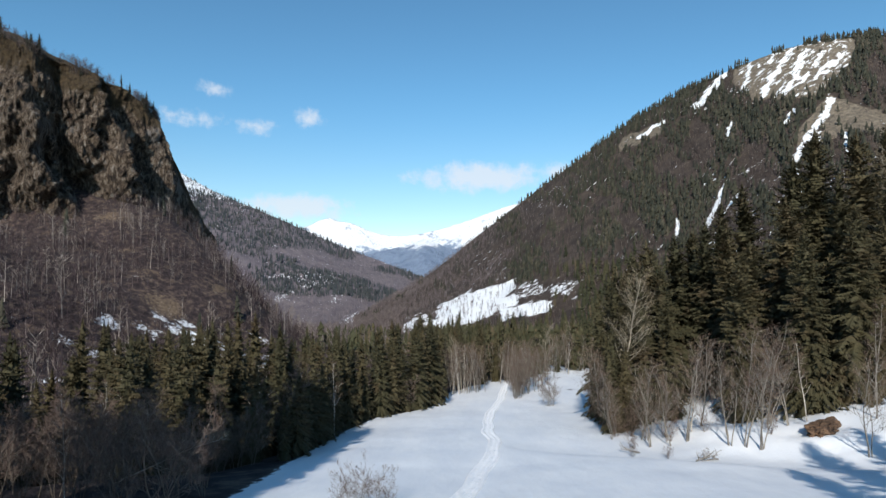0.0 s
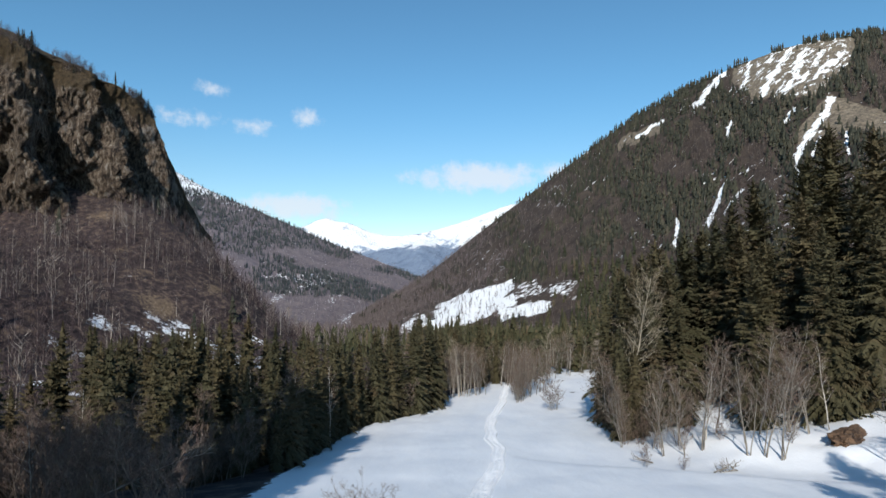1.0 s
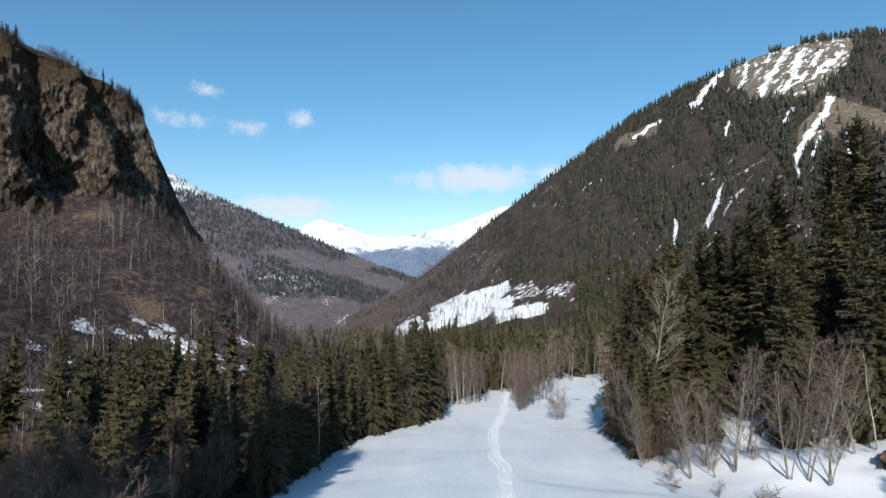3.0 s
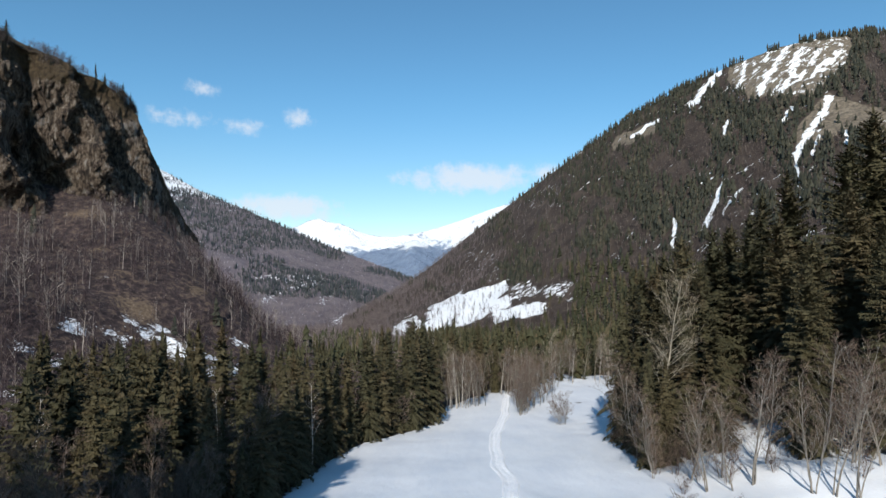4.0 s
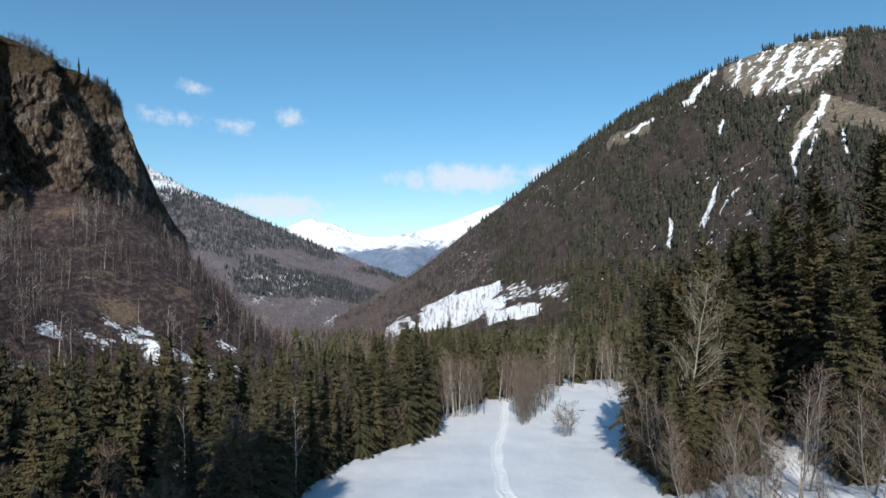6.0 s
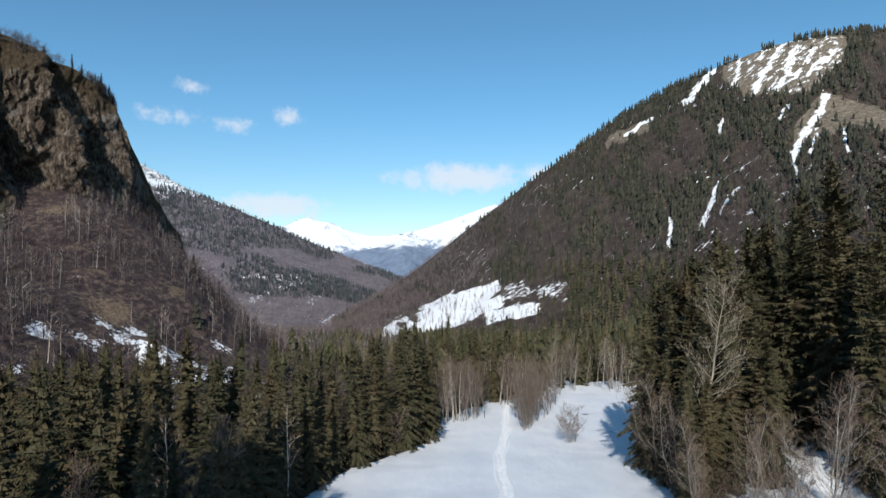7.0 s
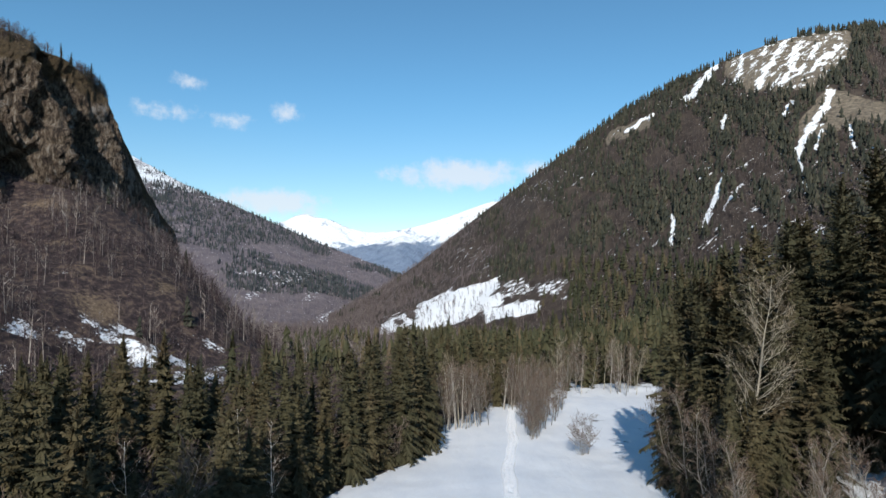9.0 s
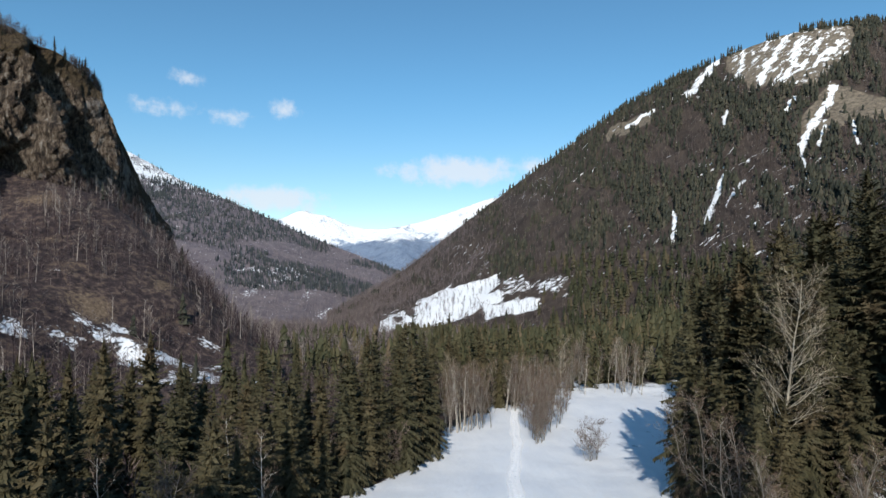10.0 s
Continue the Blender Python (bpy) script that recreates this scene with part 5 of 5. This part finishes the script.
    ever = fbm(p[:, 0] / 150, p[:, 1] / 150, p[:, 2] / 60, 43, 3) + 0.2 * smooth01(0, 120, p[:, 2]) > 0.60
    s = np.c_[p, rng.uniform(6, 11, len(p))]
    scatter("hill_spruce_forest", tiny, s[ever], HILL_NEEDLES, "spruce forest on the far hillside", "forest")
    scatter("hill_leafless_forest", [broom(60 + k, 6, 8, 0.25, 0.02) for k in range(3)], s[~ever], HILL_TWIGS, "leafless forest on the far hillside, greyed for haze", "forest")

    # valley floor beyond the meadow
    n = 3000
    x, y = rng.uniform(-140, 190, n), rng.uniform(222, 520, n)
    s = np.c_[x, y, land_z(x, y) - 0.3, rng.uniform(9, 15, n)]
    ever = (fbm(x / 45, y / 45, seed=47) + 0.30 * smooth01(-15, 60, x) - 0.08 * smooth01(300, 450, y) + rng.normal(0, 0.06, n)) > 0.58
    keep = x > -60 - 0.12 * (y - 225)
    bx, by = rng.uniform(-80, 4, 1500), rng.uniform(84, 236, 1500)
    open_snow = (snow_cover(bx, by) > 0.42) & (bx < -40)
    more = (bx < wall_x(by) - 9) & ~open_snow & (bx > -78 + 0.25 * (by - 84))
    belt = np.c_[bx, by, land_z(bx, by) - 0.2, rng.uniform(4.5, 10, 1500)][more]
    scatter("belt_leafless_wood", thick, belt, SLOPE_TWIGS, "purplish-brown leafless thicket behind the belt of spruces", "thicket")
    scatter("valley_spruce_wood", lush, s[ever & keep], MID_NEEDLES, "spruces on the valley floor beyond the meadow", "forest")
    s[:, 3] *= 0.85
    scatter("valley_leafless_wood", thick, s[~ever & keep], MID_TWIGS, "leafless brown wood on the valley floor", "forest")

    # the wooded flank and valley side beyond the spur
    n = 6000
    x, y = rng.uniform(-260, -30, n), rng.uniform(270, 820, n)
    z = land_z(x, y)
    side = (z < 30) & (fbm(x / 30, y / 30, seed=57) > 0.36) & (x < -60 - 0.12 * (y - 225))
    s = np.c_[x, y, z - 0.3, rng.uniform(5, 10, n)][side]
    scatter("flank_leafless_wood", thick, s, MID_TWIGS, "leafless wood on the valley side beyond the spur, purplish for haze", "forest")

    # scrub under the cliff
    n = 9000
    x, y = rng.uniform(-300, -45, n), rng.uniform(110, 560, n)
    z = land_z(x, y)
    keep = (x < -62) & (fbm(x / 16, y / 16, seed=53) > 0.41)
    keep &= ~((np.maximum(snow_cover(x, y), dry_grass(x, y)) > 0.42) & (rng.random(n) < 0.6))
    s = np.c_[x, y, z - 0.3, rng.uniform(4.5, 11, n) * (0.7 + 0.6 * vnoise(x / 30, y / 30, seed=3))][keep]
    scatter("slope_scrub", thick, s, SLOPE_TWIGS, "leafless scrub and young trees on the slope below the cliff", "scrub")
    few = s[(rng.random(len(s)) < 0.010)].copy()
    few[:, 3] *= 1.1
    scatter("slope_spruces", lush, few, FAR_NEEDLES, "scattered dark spruces on the slope below the cliff", "trees")
    low = rng.uniform(size=(9000, 2)) * [240, 330] + [-290, 130]
    low = low[(low[:, 0] < -58) & (snow_cover(low[:, 0], low[:, 1]) < 0.45) & (dry_grass(low[:, 0], low[:, 1]) < 0.4)]
    scatter("slope_bushes", [broom(80 + k, 6, 12, 0.45, 0.016, 0.05) for k in range(4)], np.c_[low, land_z(low[:, 0], low[:, 1]) - 0.1, rng.uniform(1.4, 4.6, len(low))], SLOPE_TWIGS, "low brown bushes on the slope below the cliff", "scrub")
    pale = s[(rng.random(len(s)) < 0.30 * smooth01(0.42, 0.62, vnoise(s[:, 0] / 16, s[:, 1] / 16, seed=19)))].copy()
    pale[:, 0] += 1.5
    pale[:, 3] *= 1.25
    scatter("slope_pale_trees", [broom(130 + k, 10, 26, 0.20, 0.0060, 0.3) for k in range(6)], pale, ASH_TWIGS, "pale slender leafless trees on the slope below the cliff", "trees")

    # scrub on the ledges and trees along the cliff's top
    flat = CLIFF.reshape(-1, 3)
    pick = rng.integers(0, len(flat), 7000)
    j = pick % CLIFF.shape[1]
    top = (j > 176) & (flat[pick, 2] > 95)
    low = (j < 60)
    keep = (top & (rng.random(len(pick)) < 0.5)) | (low & (rng.random(len(pick)) < 0.5)) | (rng.random(len(pick)) < 0.06)
    p = flat[pick[keep]]
    s = np.c_[p, rng.uniform(2.0, 5.5, len(p))]
    scatter("cliff_scrub", thick, s, SLOPE_TWIGS, "brown leafless scrub on the cliff's ledges and top", "scrub")
    crest = CLIFF[:, 172:183].reshape(-1, 3)
    crest = crest[rng.integers(0, len(crest), 7000)]
    crest = crest[(fbm(crest[:, 0] / 9, crest[:, 1] / 9, seed=8) > 0.46) & (crest[:, 2] > 100)]
    crest = crest[:1660]
    scatter("cliff_top_trees", [broom(95 + k, 10, 26, 0.30, 0.016, 0.12) for k in range(5)], np.c_[crest[:1600], rng.uniform(2.0, 6.0, len(crest[:1600]))], FAR_TWIGS, "leafless trees along the cliff's top", "trees")
    t = s[(p[:, 2] > 60) & (rng.random(len(p)) < 0.03)].copy()
    t = np.concatenate([t[t[:, 2] > 100], np.c_[crest[1600:], np.zeros(len(crest[1600:]))]])
    t[:, 3] = rng.uniform(5, 10.5, len(t)) * (0.6 + 0.7 * vnoise(t[:, 0] / 12, t[:, 1] / 12, seed=29))
    scatter("cliff_spruces", lods, t, FAR_NEEDLES, "dark spruces along the cliff's top", "forest")


far_woods()


# ---- small things ----
def crooked(rnd, start, ahead, length, r0, steps=7, wander=0.35, sides=5):
    pts, p, d = [start], start, ahead.normalized()
    for i in range(steps):
        d = (d + Vector((rnd.gauss(0, 1), rnd.gauss(0, 1), rnd.gauss(0, 0.6))) * wander * 0.4).normalized()
        p = p + d * length / steps
        pts.append(p)
    return pts, [r0 * (1 - 0.8 * i / steps) for i in range(steps + 1)]


def make_fallen(x, y, turn, length, seed):
    """A fallen grey tree top lying in the snow, its limbs in the air."""
    rnd = random.Random(seed)
    top = tagged(new("fallen_branch"), "grey fallen branch lying half in the meadow snow", "branch")
    top.matrix_basis = at(x, y, turn, sink=0.05)
    stem = Soup()
    pts, rad = crooked(rnd, Vector((0, 0, 0.15)), Vector((1, 0, 0.16)), length, 0.08)
    stem.tube(pts, rad, 6)
    part("stem", stem.mesh("fallen_stem", GREY_BARK, True), top)
    for k in range(6):
        limb = Soup()
        q = pts[1 + k % 6]
        lp, lr = crooked(rnd, q, Vector((0.5, rnd.uniform(-1, 1), rnd.uniform(0.2, 1.0))), length * rnd.uniform(0.3, 0.55), 0.05, 5)
        limb.tube(lp, lr, 4)
        for j in range(1, 5):
            e, er = crooked(rnd, lp[j], Vector((0.4, rnd.uniform(-1, 1), rnd.uniform(0, 1))), length * 0.16, 0.018, 3)
            limb.tube(e, er, 3)
        part("limb", limb.mesh("fallen_limb", GREY_BARK, True), top)


make_fallen(24.6, 61.2, 20, 3.0, 1)
make_fallen(27.2, 62, 200, 2.2, 2)
make_fallen(20.6, 66.8, 140, 2.4, 3)


def make_bank():
    """A slumped bank of bare red-brown earth and dead fern under a spruce."""
    bm = bmesh.new()
    bmesh.ops.create_icosphere(bm, subdivisions=5, radius=1)
    for v in bm.verts:
        n = noise.fractal(v.co * 1.7, 0.8, 2.1, 5) * 0.30 + noise.fractal(v.co * 6, 0.7, 2.1, 3) * 0.10
        v.co = Vector((v.co.x * 3.3, v.co.y * 1.5, max(v.co.z, -0.3) * 0.95)) * (1 + n)
    me = bpy.data.meshes.new("earth_bank")
    bm.to_mesh(me)
    bm.free()
    me.materials.append(EARTH)
    ob = tagged(new("earth_bank", me), "slumped bank of bare reddish-brown earth showing through the snow", "earth bank", kind="structure")
    ob.matrix_basis = at(40.4, 65.2, 38, 1.0)


make_bank()


def lean_birch():
    top = make_bare("birch_tree", "birch", 10, 44, "white birch bent far over towards the meadow", BIRCH_BARK, PALE_TWIGS, limbs=22, twigs=7, wide=0.2, radius=0.009, lean=0.03, low=0.35)
    top.matrix_basis = pose(-27.5, 46.5, float(land_z(-27.5, 46.5)) - 0.1, 0, 58, 8)


lean_birch()
